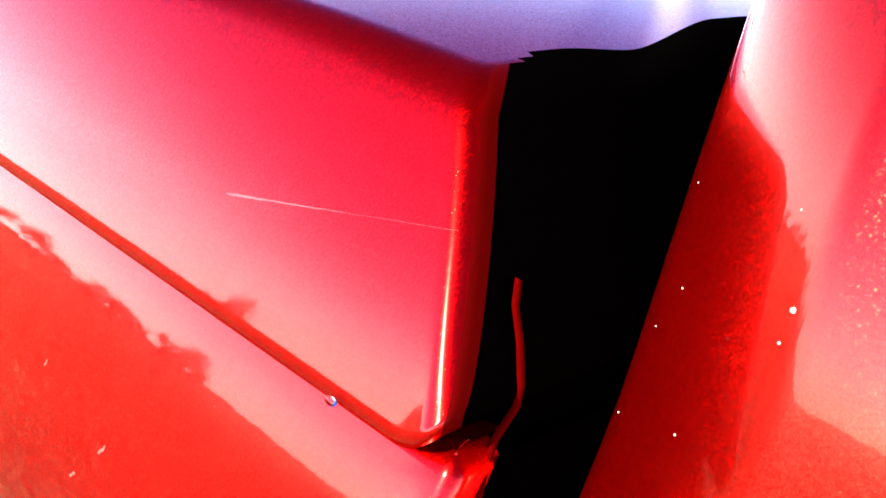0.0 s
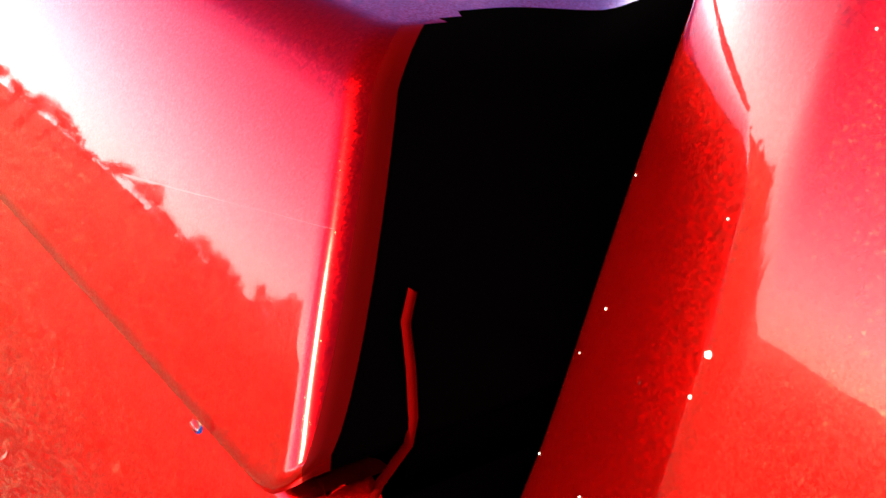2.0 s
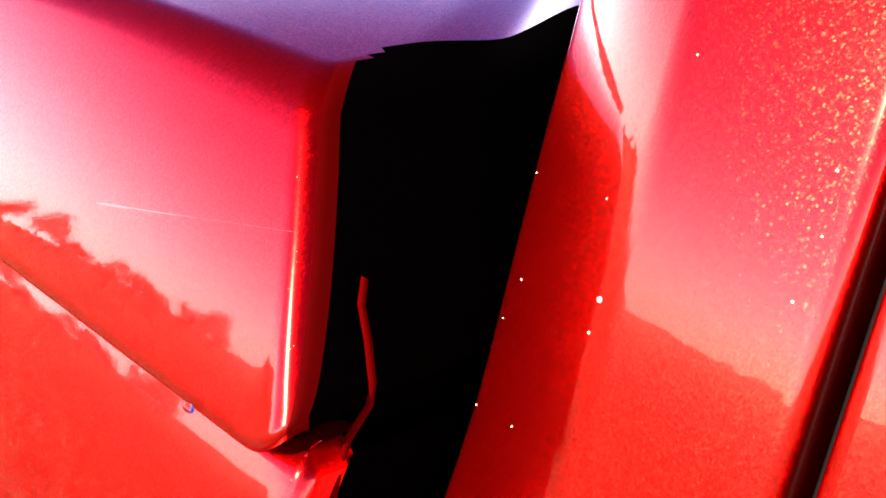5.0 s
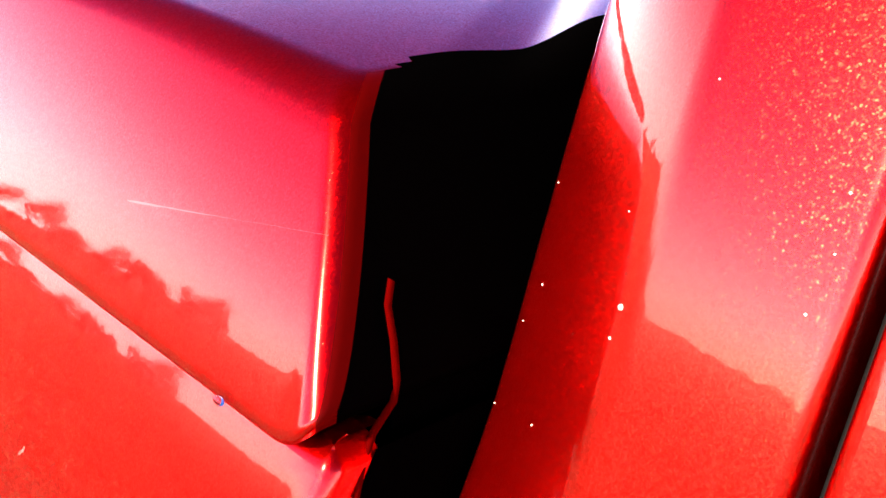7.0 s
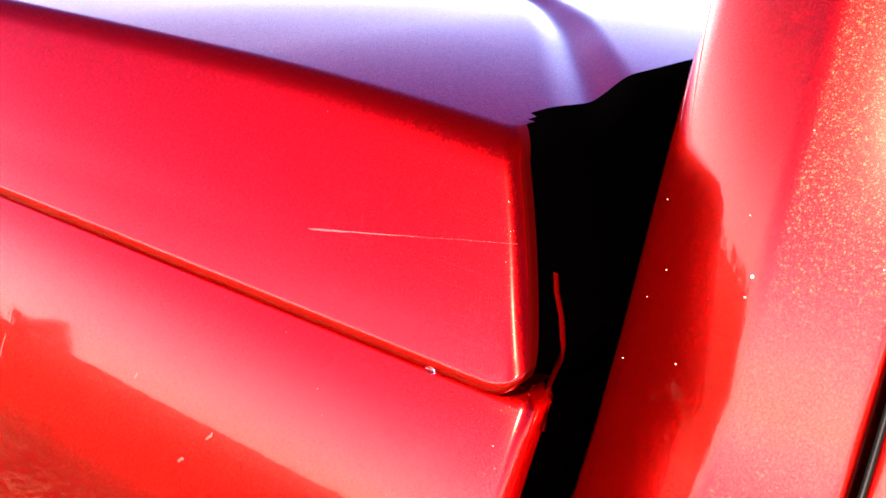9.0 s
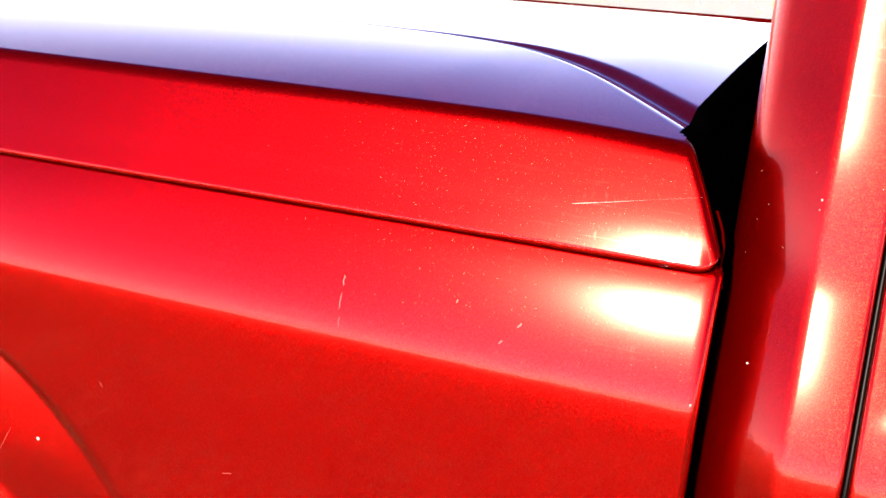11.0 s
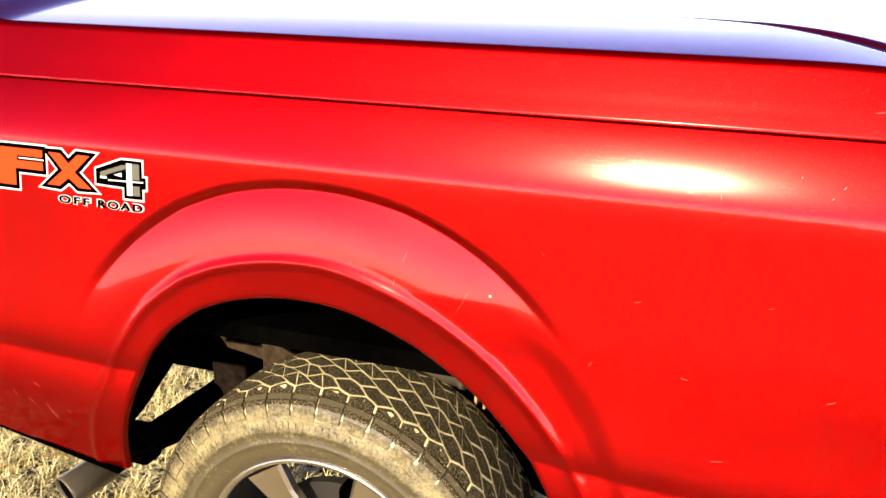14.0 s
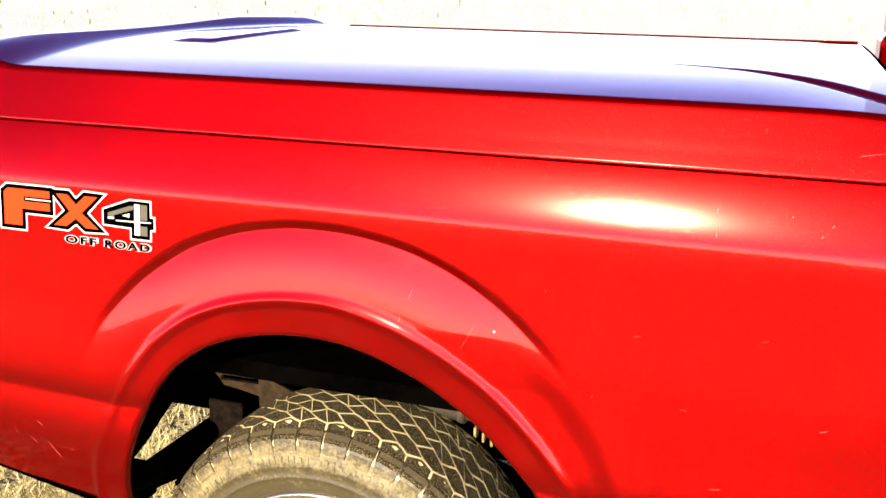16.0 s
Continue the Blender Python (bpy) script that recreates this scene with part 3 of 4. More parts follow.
def build_lid():
    n_long, n_short, n_corner = 300, 220, 8
    x0, x1, y0, y1 = BED_BACK + 0.02, 0.005, 0.0, WIDTH

    def loop(d, front, rc):
        """Points round the lid's outline, drawn in by d at the sides and rear and by front at the front."""
        ax, bx, ay, by = x0 + d, x1 - front, y0 + d, y1 - d
        r = max(rc, 0.0005)
        pts = []
        for (cx, cy, a), (ex, ey), n in (((bx - r, ay + r, -90), (bx, by - r), n_short), ((bx - r, by - r, 0), (ax + r, by), n_long),
                                         ((ax + r, by - r, 90), (ax, ay + r), n_short), ((ax + r, ay + r, 180), (bx - r, ay), n_long)):
            for i in range(n_corner):
                t = radians(a + 90 * i / (n_corner - 1))
                pts.append((cx + r * math.cos(t), cy + r * math.sin(t)))
            px, py = pts[-1]
            for i in range(1, n):
                # closer together near both corners
                s = 0.5 - 0.5 * math.cos(math.pi * i / n)
                s = 0.5 * s + 0.5 * i / n
                pts.append((px + (ex - px) * s, py + (ey - py) * s))
        return pts

    def low(x):
        """The lower edge, which curves up at the front corner."""
        s = max(0.0, x + 0.014) / 0.019
        return SEAM + 0.0033 + 0.019 * (1 - math.sqrt(max(0.0, 1 - min(s, 1.0) ** 2)))

    rings = []
    roll = 0.009
    for t in [0.0, 0.03] + lin(0.07, 1.0, 16):
        d, f = lid_in(t), 0.001 + 0.034 * t ** 1.45
        if t == 0.0:
            d, f = d + 0.002, f + 0.002
        ring = []
        for x, y in loop(d, f, 0.0072):
            lower = nose(x) * t
            if y < 0.3:        # keeps its lean where it is lower
                y += (lid_in(max(0.0, t - lower / (LID_H - 0.0115))) - lid_in(t)) * (1 - smoothstep(0.0, 0.06, y - d))
                y += lid_hollow(x, t) * (1 - smoothstep(0.0, 0.06, y - d))
            ring.append((x, y, low(x) + (SEAM + LID_H - roll - low(x)) * t - lower))
        rings.append(ring)
    d0, f0 = lid_in(1.0), 0.035
    a0 = radians(24.3)
    big = roll / (1 - math.sin(a0))
    for k in range(1, 9):
        a = a0 + k / 8 * (math.pi / 2 - a0)
        more = big * (math.cos(a0) - math.cos(a))
        ring = []
        for x, y in loop(d0 + more, f0 + more, 0.0072):
            inner = (lid_in(1 - nose(x) / (LID_H - 0.0115)) - lid_in(1.0)) * (1 - smoothstep(0.0, 0.06, y - d0)) * (1 - k / 8) if y < 0.3 else 0.0
            ring.append((x, y + inner, SEAM + LID_H - nose(x) + (top_z(x, y) + nose(x) - LID_H) * k / 8 - big * (1 - math.sin(a))))
        rings.append(ring)
    d0, f0 = d0 + big * math.cos(a0) - roll, f0 + big * math.cos(a0) - roll
    for d in [0.004, 0.009, 0.015] + lin(0.022, 0.79, 200):
        rings.append([(x, y, SEAM + top_z(x, y)) for x, y in loop(d0 + roll + d, f0 + roll + d, max(0.0072 - d, 0.001))])
    n = len(rings[0])
    verts = [p for ring in rings for p in ring]
    faces = [(i * n + j, i * n + (j + 1) % n, (i + 1) * n + (j + 1) % n, (i + 1) * n + j) for i in range(len(rings) - 1) for j in range(n)]
    faces.append(tuple((len(rings) - 1) * n + j for j in range(n)))
    back = [(x + (0.02 if x < -1 else -0.02), y + (0.03 if y < 0.8 else -0.03), z + 0.012) for x, y, z in rings[0]]
    k = len(verts)
    verts += back
    faces += [(j, k + j, k + (j + 1) % n, (j + 1) % n) for j in range(n)]
    ob = mesh_object("bed_lid", verts, faces, RED, truck, True, "glossy red fibreglass bed cover with rear spoiler")
    ob.data.materials.append(LID_SHADE)
    # third slot: the shade-darkened red of the corner's inner faces
    ob.data.materials.append(CORNER_SHADE_RED)
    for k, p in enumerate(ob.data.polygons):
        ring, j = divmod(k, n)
        # front end and underside get the near-black that imitates shade
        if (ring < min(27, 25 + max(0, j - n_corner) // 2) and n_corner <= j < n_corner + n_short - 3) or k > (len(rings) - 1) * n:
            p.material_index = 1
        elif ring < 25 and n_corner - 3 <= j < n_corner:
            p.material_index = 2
    return ob


lid = build_lid()
# flange of the bed's front wall, stepping up behind the corner
steps = [(0.0080, 0.0165, 1.308), (0.0064, 0.0200, 1.317), (0.0040, 0.0255, 1.3250), (0.0034, 0.031, 1.3300), (0.0036, 0.0335, 1.333), (0.0034, 0.0345, 1.340), (0.001, 0.0345, 1.352), (-0.003, 0.0350, 1.362), (-0.0065, 0.039, 1.368)]
places = []
for i, p in enumerate(steps):
    along = (Vector(steps[min(i + 1, len(steps) - 1)]) - Vector(steps[max(i - 1, 0)])).normalized()
    out = along.cross(Vector((1, 0, 0))).normalized()
    places.append((p, (1, 0, 0), out))
mesh_object("flange_edge", *sweep([(0.0012 * math.cos(radians(a)), 0.0012 * math.sin(radians(a))) for a in range(0, 360, 30)], places), SHADE_RED, truck, True, "red painted edge of the bed front wall")
# backing plate, blackened in place of the gap's shade
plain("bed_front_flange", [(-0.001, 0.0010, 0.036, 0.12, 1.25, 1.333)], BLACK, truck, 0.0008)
plain("far_edge_lip", [(-1.72, -0.05, WIDTH - 0.050, WIDTH - 0.042, SEAM + LID_H - 0.004, SEAM + LID_H + 0.006)], SHADE_RED, truck, 0.002)
plain("lid_seal", [(BED_BACK + 0.03, -0.034, 0.0250, 0.06, SEAM + 0.0040, SEAM + 0.012)], RUBBER, truck, 0.0015)

# ---- truck: cab ----
CAB_X, SHUT = 0.0056, 0.126


def cab_y(z):
    return float(np.interp(z, CAB_Z, CAB_Y))


def corner(a):
    """The cab's rear corner in plan: how far forward and outward it has come when its face has turned by a."""
    x = y = 0.0
    for lo, hi, r in ((0, 50, 0.056), (50, 64, 0.232), (64, 86, 0.024), (86, 90, 0.50)):
        lo, hi = radians(lo), min(radians(hi), a)
        if hi > lo:
            x += r * (math.cos(lo) - math.cos(hi))
            y += r * (math.sin(hi) - math.sin(lo))
    return x, y


DEEP = corner(math.pi / 2)


def cab_plan(z, s):
    """Round the cab's rear corner: s 0..1 along the rear face, 1..2 the corner, 2..3 the side to the door."""
    y = cab_y(z)
    if s <= 1:
        return Vector((CAB_X, y + DEEP[1] + (WIDTH / 2 - DEEP[1]) * (1 - s), z))
    if s <= 2:
        fx, fy = corner((s - 1) * math.pi / 2)
        return Vector((CAB_X + fx, y + DEEP[1] - fy, z))
    return Vector((CAB_X + DEEP[0] + (SHUT - 0.004 - CAB_X - DEEP[0]) * (s - 2), y, z))


def shut_edge(z, s, x, way):
    a = min(s, 1.0) * math.pi / 2
    r = 0.004
    return Vector((x + way * r * (math.sin(a) - 0.0), cab_y(z) + r * (1 - math.cos(a)) + 0.03 * max(0.0, s - 1), z))


zs = lin(0.50, 1.92, 90)
ss = [0, .5, .8, .95] + lin(1, 2, 46) + [2.25, 2.5, 2.75, 3]
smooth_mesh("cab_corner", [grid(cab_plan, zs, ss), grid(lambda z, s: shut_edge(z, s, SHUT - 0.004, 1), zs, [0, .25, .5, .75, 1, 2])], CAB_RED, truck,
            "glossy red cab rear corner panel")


def door_side(z, s):
    x = SHUT + 0.0095 + 1.05 * s
    wave = (0.0012 * noise.noise((x * 26, z * 20, 3.0)) + 0.00035 * noise.noise((x * 70, z * 60, 5.0))) * smoothstep(0, 0.02, s)
    return Vector((x, cab_y(z) + wave - 0.045 * min(1.05 * s, 0.12), z))


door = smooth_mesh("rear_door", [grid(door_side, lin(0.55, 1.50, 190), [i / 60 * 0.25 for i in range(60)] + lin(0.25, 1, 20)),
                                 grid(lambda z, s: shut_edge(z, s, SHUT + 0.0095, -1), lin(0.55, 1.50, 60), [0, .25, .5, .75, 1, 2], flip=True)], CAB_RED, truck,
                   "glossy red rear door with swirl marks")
ring = [(0.0016 * math.cos(radians(a)), 0.0016 * math.sin(radians(a))) for a in range(0, 360, 45)]
v, f = sweep(ring, [((SHUT + 0.0035, cab_y(z) + 0.013, z), (1, 0, 0), (0, 1, 0)) for z in zs])
mesh_object("door_seal", v, f, RUBBER, truck)
plain("cab_shell", [(CAB_X + 0.125, 1.2, 0.07, WIDTH - 0.14, 0.52, 1.49), (CAB_X + 0.02, 0.14, 0.12, WIDTH - 0.14, 0.52, 1.50), (1.2, 3.5, 0.0, WIDTH - 0.02, 0.56, 1.22), (CAB_X + 0.03, 1.7, 0.2, WIDTH - 0.2, 1.50, 1.92)], RED, truck, 0.03)
plain("cab_roof", [(CAB_X + 0.01, 1.7, 0.14, WIDTH - 0.12, 1.90, 1.93)], RED, truck, 0.01)
plain("far_cab_side", [(CAB_X, 2.3, WIDTH - 0.15, WIDTH + 0.03, 0.5, 1.46)], RED, truck, 0.02)
plain("rear_window", [(CAB_X - 0.002, CAB_X + 0.01, 0.22, WIDTH - 0.2, 1.47, 1.80)], GLASS, truck, 0.002)

# ---- truck: running gear ----
def lathe(profile, n, cx=WX, cz=WZ):
    """Profile of (y, r) turned about the wheel's axle."""
    return grid(lambda a, k: Vector((cx + profile[k][1] * math.cos(a), profile[k][0], cz + profile[k][1] * math.sin(a))),
                lin(0, 2 * math.pi, n + 1), list(range(len(profile))), flip=False)


wheel = mesh_object("wheel", *lathe([(-0.090, 0.262), (-0.0965, 0.2605), (-0.098, 0.256), (-0.095, 0.2505), (-0.086, 0.247), (-0.064, 0.242), (-0.042, 0.228), (0.10, 0.215)], 160),
                    ALLOY, truck, True, "machined alloy wheel with six flat spokes")
wheel.data.materials.append(GREY_ALLOY)
for p in wheel.data.polygons:
    if p.index % 7 >= 4:
        p.material_index = 1
tyre_profile = [(-0.080, 0.250), (-0.090, 0.261), (-0.099, 0.266), (-0.1045, 0.275), (-0.1085, 0.287), (-0.1105, 0.300), (-0.1125, 0.3015), (-0.1125, 0.305), (-0.111, 0.307), (-0.1105, 0.322), (-0.1125, 0.3235), (-0.1115, 0.329),
                (-0.107, 0.347), (-0.100, 0.367), (-0.090, 0.383), (-0.078, 0.391), (-0.046, 0.3945), (0.029, 0.396), (0.104, 0.3945), (0.136, 0.391), (0.148, 0.383), (0.158, 0.366), (0.165, 0.345),
                (0.169, 0.30), (0.16, 0.27), (0.14, 0.245)]
tyre = mesh_object("tyre", *lathe(tyre_profile, 160), TYRE, wheel, True, "dusty black all-terrain tyre with chunky tread")


def tread_height(y):
    return float(np.interp(abs(y - 0.025), [0, 0.05, 0.085, 0.105, 0.118, 0.126], [0.4030, 0.4022, 0.3995, 0.3955, 0.3900, 0.3855]))


def build_tread():
    rnd = random.Random(4)
    verts, faces = [], []

    def block(poly, sink):
        """A prism over a polygon of (angle, y), with a chamfered top."""
        k, n = len(verts), len(poly)
        ca, cy = sum(p[0] for p in poly) / n, sum(p[1] for p in poly) / n
        for a, y in poly:
            r = tread_height(y) - 0.012
            verts.append((WX + r * math.cos(a), y, WZ + r * math.sin(a)))
        for a, y in poly:
            r = tread_height(y) - 0.0014 - sink
            verts.append((WX + r * math.cos(a), y, WZ + r * math.sin(a)))
        for a, y in poly:
            a, y = ca + (a - ca) * 0.94, cy + (y - cy) * 0.94
            r = tread_height(y) - sink
            verts.append((WX + r * math.cos(a), y, WZ + r * math.sin(a)))
        for lev in (0, n):
            for j in range(n):
                q = (j + 1) % n
                faces.append((k + lev + j, k + lev + q, k + lev + n + q, k + lev + n + j))
        for j in range(n // 2 - 1):
            faces.append((k + 2 * n + j, k + 2 * n + j + 1, k + 3 * n - 2 - j, k + 3 * n - 1 - j))

    count = 44
    pitch = 2 * math.pi / count
    edges = [-0.1035, -0.054, -0.014, 0.026, 0.066, 0.108, 0.152]
    swing = [0.0, 0.0075, 0.0085, 0.0085, 0.0085, 0.0075, 0.0]
    half = 0.0027
    shear = [-0.15, 0.0, 0.42, 0.84, 1.26, 1.68, 1.83]

    def border(j, u):
        """Width of the zigzag border j at pitch u."""
        tri = 4 * abs((u % 1.0) - 0.5) - 1
        wander = noise.noise((u * 2.3, j * 7.1, 0.5)) * 0.006 if 0 < j < 6 else 0.0
        return edges[j] + swing[j] * tri * (-1 if j % 2 else 1) + wander

    for j in range(6):
        base = 0.5 * (j % 2)
        for i in range(count):
            jit, slip = rnd.uniform(-0.015, 0.015), rnd.uniform(-0.015, 0.015)
            u0, u1 = i + base + 0.038 + slip, i + 1 + base - 0.038 + slip
            um = (u0 + u1) / 2 + jit
            steps = (u0, (u0 + um) / 2, um, (um + u1) / 2, u1)
            lo = [((u + shear[j]) * pitch, border(j, u) + half) for u in steps]
            hi = [((u + shear[j + 1]) * pitch, border(j + 1, u) - half) for u in steps]
            cuts = [(0, 4)]
            if 0 < j < 5 and rnd.random() < 0.45:
                cuts = [(0, 2), (2, 4)]
            for a, b in cuts:
                g0 = 0.014 * pitch if a else 0.0
                g1 = 0.014 * pitch if b < 4 else 0.0
                low = [(lo[q][0] + (g0 if q == a else 0) - (g1 if q == b else 0), lo[q][1]) for q in range(a, b + 1)]
                top = [(hi[q][0] + (g0 if q == a else 0) - (g1 if q == b else 0), hi[q][1]) for q in range(b, a - 1, -1)]
                block(low + top, rnd.uniform(0, 0.0007))
    # lugs that run over the shoulders
    lugs, lug_faces = [], []
    for side in (-1, 1):
        for i in range(count):
            a0 = (i + 0.055 + (-0.15 if side < 0 else 0.5 + shear[6])) * pitch
            a1 = a0 + pitch * rnd.uniform(0.84, 0.90)
            low = 0.346 if i % 2 else 0.356
            k = len(lugs)
            for a in (a0, (a0 + a1) / 2, a1):
                for y, r in ((-0.086, 0.3935), (-0.0965, 0.3865), (-0.1035, 0.373), (-0.1065, low + 0.006), (-0.1065, low), (-0.085, low + 0.004)):
                    yy = y if side < 0 else 0.050 - y
                    lugs.append((WX + r * math.cos(a), yy, WZ + r * math.sin(a)))
            for q in (0, 6):
                lug_faces.extend([(k + q + p, k + q + p + 1, k + q + p + 7, k + q + p + 6) for p in range(5)])
            lug_faces.extend([(k, k + 5, k + 4, k + 3, k + 2, k + 1), (k + 12, k + 13, k + 14, k + 15, k + 16, k + 17)])
    # raised bars of the sidewall
    bars, bar_faces = [], []
    for i in range(150):
        a = i / 150 * 2 * math.pi
        if noise.noise((i * 0.13, 0, 1.0)) < -0.12:
            continue
        w = rnd.uniform(0.006, 0.014)
        r0, r1 = 0.3315 + rnd.uniform(0, 0.003), 0.3425 + rnd.uniform(-0.002, 0.004)
        k = len(bars)
        for r, dy in ((r0, -0.1113), (r1, -0.1085)):
            for aa in (a - w, a + w):
                for lift in (0.0, 0.0022):
                    bars.append((WX + r * math.cos(aa), dy + 0.001 - lift, WZ + r * math.sin(aa)))
        bar_faces.extend([(k + 1, k + 3, k + 7, k + 5), (k, k + 1, k + 5, k + 4), (k + 2, k + 3, k + 7, k + 6), (k, k + 1, k + 3, k + 2), (k + 4, k + 5, k + 7, k + 6)])
    return (verts, faces), (lugs, lug_faces), (bars, bar_faces)


blocks, lugs_, bars_ = build_tread()
tagged(mesh_object("tread", *blocks, TREAD, wheel, False, "worn tread blocks with pale dust in the grooves"), kind="stuff")
tagged(mesh_object("shoulder_tread", *lugs_, TYRE, wheel, False), kind="stuff")
tagged(mesh_object("sidewall_moulding", *bars_, TYRE, wheel, False), kind="stuff")
mesh_object("groove_dust", *lathe([(-0.1035, 0.3545), (-0.0995, 0.3695), (-0.0930, 0.3805), (-0.085, 0.3872), (-0.06, 0.3977), (-0.025, 0.4008), (0.025, 0.4017), (0.075, 0.4008), (0.11, 0.3977), (0.138, 0.3905)], 160), GROOVE, wheel, True, "pale dust packed in the tread grooves")


def spoke_mesh(angle):
    bm = bmesh.new()
    rows = [(0.045, 0.036, -0.056, 0.03), (0.10, 0.029, -0.064, 0.028), (0.18, 0.033, -0.077, 0.03), (0.240, 0.046, -0.085, 0.03)]
    loops = []
    for r, w, y, depth in rows:
        loops.append([bm.verts.new(p) for p in ((r, y + depth, -w * 0.85), (r, y + 0.006, -w), (r, y, -w + 0.007), (r, y + 0.0015, 0), (r, y, w - 0.007), (r, y + 0.006, w), (r, y + depth, w * 0.85))])
    for a, b in zip(loops, loops[1:]):
        for j in range(6):
            bm.faces.new((a[j], a[j + 1], b[j + 1], b[j]))
    bm.faces.new(loops[-1])
    bm.faces.new(loops[0][::-1])
    bmesh.ops.recalc_face_normals(bm, faces=bm.faces)
    bmesh.ops.rotate(bm, verts=bm.verts, cent=(0, 0, 0), matrix=Matrix.Rotation(-angle, 3, "Y"))
    bmesh.ops.translate(bm, verts=bm.verts, vec=(WX, 0, WZ))
    return bm


for i in range(6):
    part("spoke", spoke_mesh(radians(60 * i + 2)), ALLOY, wheel)
mesh_object("hub_cap", *lathe([(-0.082, 0.0001), (-0.082, 0.030), (-0.078, 0.036), (-0.066, 0.040), (-0.06, 0.062), (-0.03, 0.065)], 48), GREY_ALLOY, wheel)
for i in range(6):
    a = radians(60 * i + 32)
    bm = bmesh.new()
    bmesh.ops.create_cone(bm, cap_ends=True, segments=6, radius1=0.010, radius2=0.008, depth=0.03, matrix=Matrix.Translation((WX + 0.055 * math.cos(a), -0.072, WZ + 0.055 * math.sin(a))) @ Matrix.Rotation(radians(90), 4, "X"))
    part("wheel_nut", bm, CHROME, wheel)
mesh_object("brake_disc", *lathe([(-0.01, 0.06), (-0.012, 0.165), (0.012, 0.165), (0.012, 0.06)], 64), STEEL, wheel, False)
bm = bmesh.new()
box(bm, WX + 0.02, WX + 0.12, -0.055, 0.03, WZ + 0.10, WZ + 0.185, 0.012)
part("brake_caliper", bm, BLACK, wheel)


for turn, at in ((0.0, (3.66, 0.0, 0.0)), (180.0, (2 * WX, WIDTH, 0.0)), (180.0, (2 * WX + 3.66, WIDTH, 0.0))):
    m = pose(*at, 0, 0, turn)
    other = new("wheel", wheel.data)
    other.parent, other.matrix_basis = truck, m
    for piece in [o for o in truck.children_recursive if o.parent == wheel]:
        twin = new(piece.name.split(".")[0], piece.data)
        twin.parent = other
        if twin.name.startswith(("tread", "shoulder", "sidewall")):
            tagged(twin, kind="stuff")


def build_liner():
    """Black wheel house: wide over the wheel, narrow behind it."""
    def fn(a, s):
        d = math.degrees(a)
        r = float(np.interp(d, [0, 128, 140, 152, 162, 174], [0.60, 0.60, 0.575, 0.552, 0.56, 0.60]))
        deep = float(np.interp(d, [0, 128, 138, 150, 160, 171], [0.46, 0.46, 0.30, 0.18, 0.14, 0.08]))
        return Vector((WX - 0.0 + r * math.cos(a), -0.040 + deep * s, WZ + 0.015 + r * math.sin(a)))
    # carried down to -28 degrees to black out the shaded ground behind
    return grid(fn, lin(radians(-28), radians(171), 80), [0, .25, .5, .75, 1])


mesh_object("wheel_liner", *build_liner(), UNDERBODY_SHADE, truck, True, "black plastic wheel house liner")
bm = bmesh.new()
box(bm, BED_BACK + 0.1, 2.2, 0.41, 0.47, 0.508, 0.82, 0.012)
part("frame_rail", bm, UNDERBODY_SHADE, truck, "steel frame rail, near black in place of shade")
bm = bmesh.new()
# pressed plate: a bar over the slot, a bar under it, and a tongue running forward and down
for shape in ([(0.0, 0.0), (0.05, 0.002), (0.120, -0.007), (0.122, -0.022), (0.016, -0.024)], [(0.012, -0.038), (0.122, -0.036), (0.122, -0.068), (0.068, -0.058), (0.022, -0.052)],
              [(0.122, -0.007), (0.222, -0.044), (0.222, -0.108), (0.122, -0.096)], [(0.0, 0.0), (0.016, -0.024), (0.012, -0.038), (-0.004, -0.02)]):
    near = [bm.verts.new((-1.545 + x, 0.385, 0.655 + z)) for x, z in shape]
    far_ = [bm.verts.new((-1.545 + x, 0.397, 0.655 + z)) for x, z in shape]
    bm.faces.new(near)
    bm.faces.new(far_[::-1])
    for k in range(len(shape)):
        q = (k + 1) % len(shape)
        bm.faces.new((near[k], far_[k], far_[q], near[q]))
bmesh.ops.recalc_face_normals(bm, faces=bm.faces)
part("frame_bracket", bm, BRACKET, truck, "dusty steel bracket with a pressed slot")


bm = bmesh.new()
box(bm, -1.55, -1.455, 0.35, 0.36, 0.44, 0.575, 0.004)
part("hanger_plate", bm, DIM_STEEL, truck)


def leaf(x0, x1, dz, t):
    """One spring leaf, a shallow arc over the axle."""
    def section(x):
        u = (x - WX) / 0.68
        return 0.366 + 0.247 * (1 - u * u) + dz
    xs = lin(x0, x1, 26)
    return sweep([(0.0, 0.0), (0.065, 0.0), (0.065, t), (0.0, t)], [((x, 0.20, section(x)), (0, 1, 0), (0, 0, 1)) for x in xs])


for n, (a, b_) in enumerate(((-1.70, -0.36), (-1.68, -0.45), (-1.64, -0.55), (-1.56, -0.6))):
    mesh_object("spring_leaf", *leaf(a, b_, -0.017 * n, 0.014), UNDERBODY_SHADE, truck, False)
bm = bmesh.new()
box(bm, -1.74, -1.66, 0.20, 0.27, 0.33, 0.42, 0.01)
part("spring_shackle", bm, UNDERBODY_SHADE, truck)
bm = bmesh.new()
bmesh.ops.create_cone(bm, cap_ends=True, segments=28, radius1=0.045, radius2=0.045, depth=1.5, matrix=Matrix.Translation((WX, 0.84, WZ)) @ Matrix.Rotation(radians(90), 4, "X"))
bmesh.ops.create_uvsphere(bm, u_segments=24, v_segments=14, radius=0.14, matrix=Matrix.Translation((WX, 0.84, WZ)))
part("rear_axle", bm, UNDERBODY_SHADE, truck, "", True)
bm = bmesh.new()
lean = Matrix.Rotation(radians(96), 4, "Y")
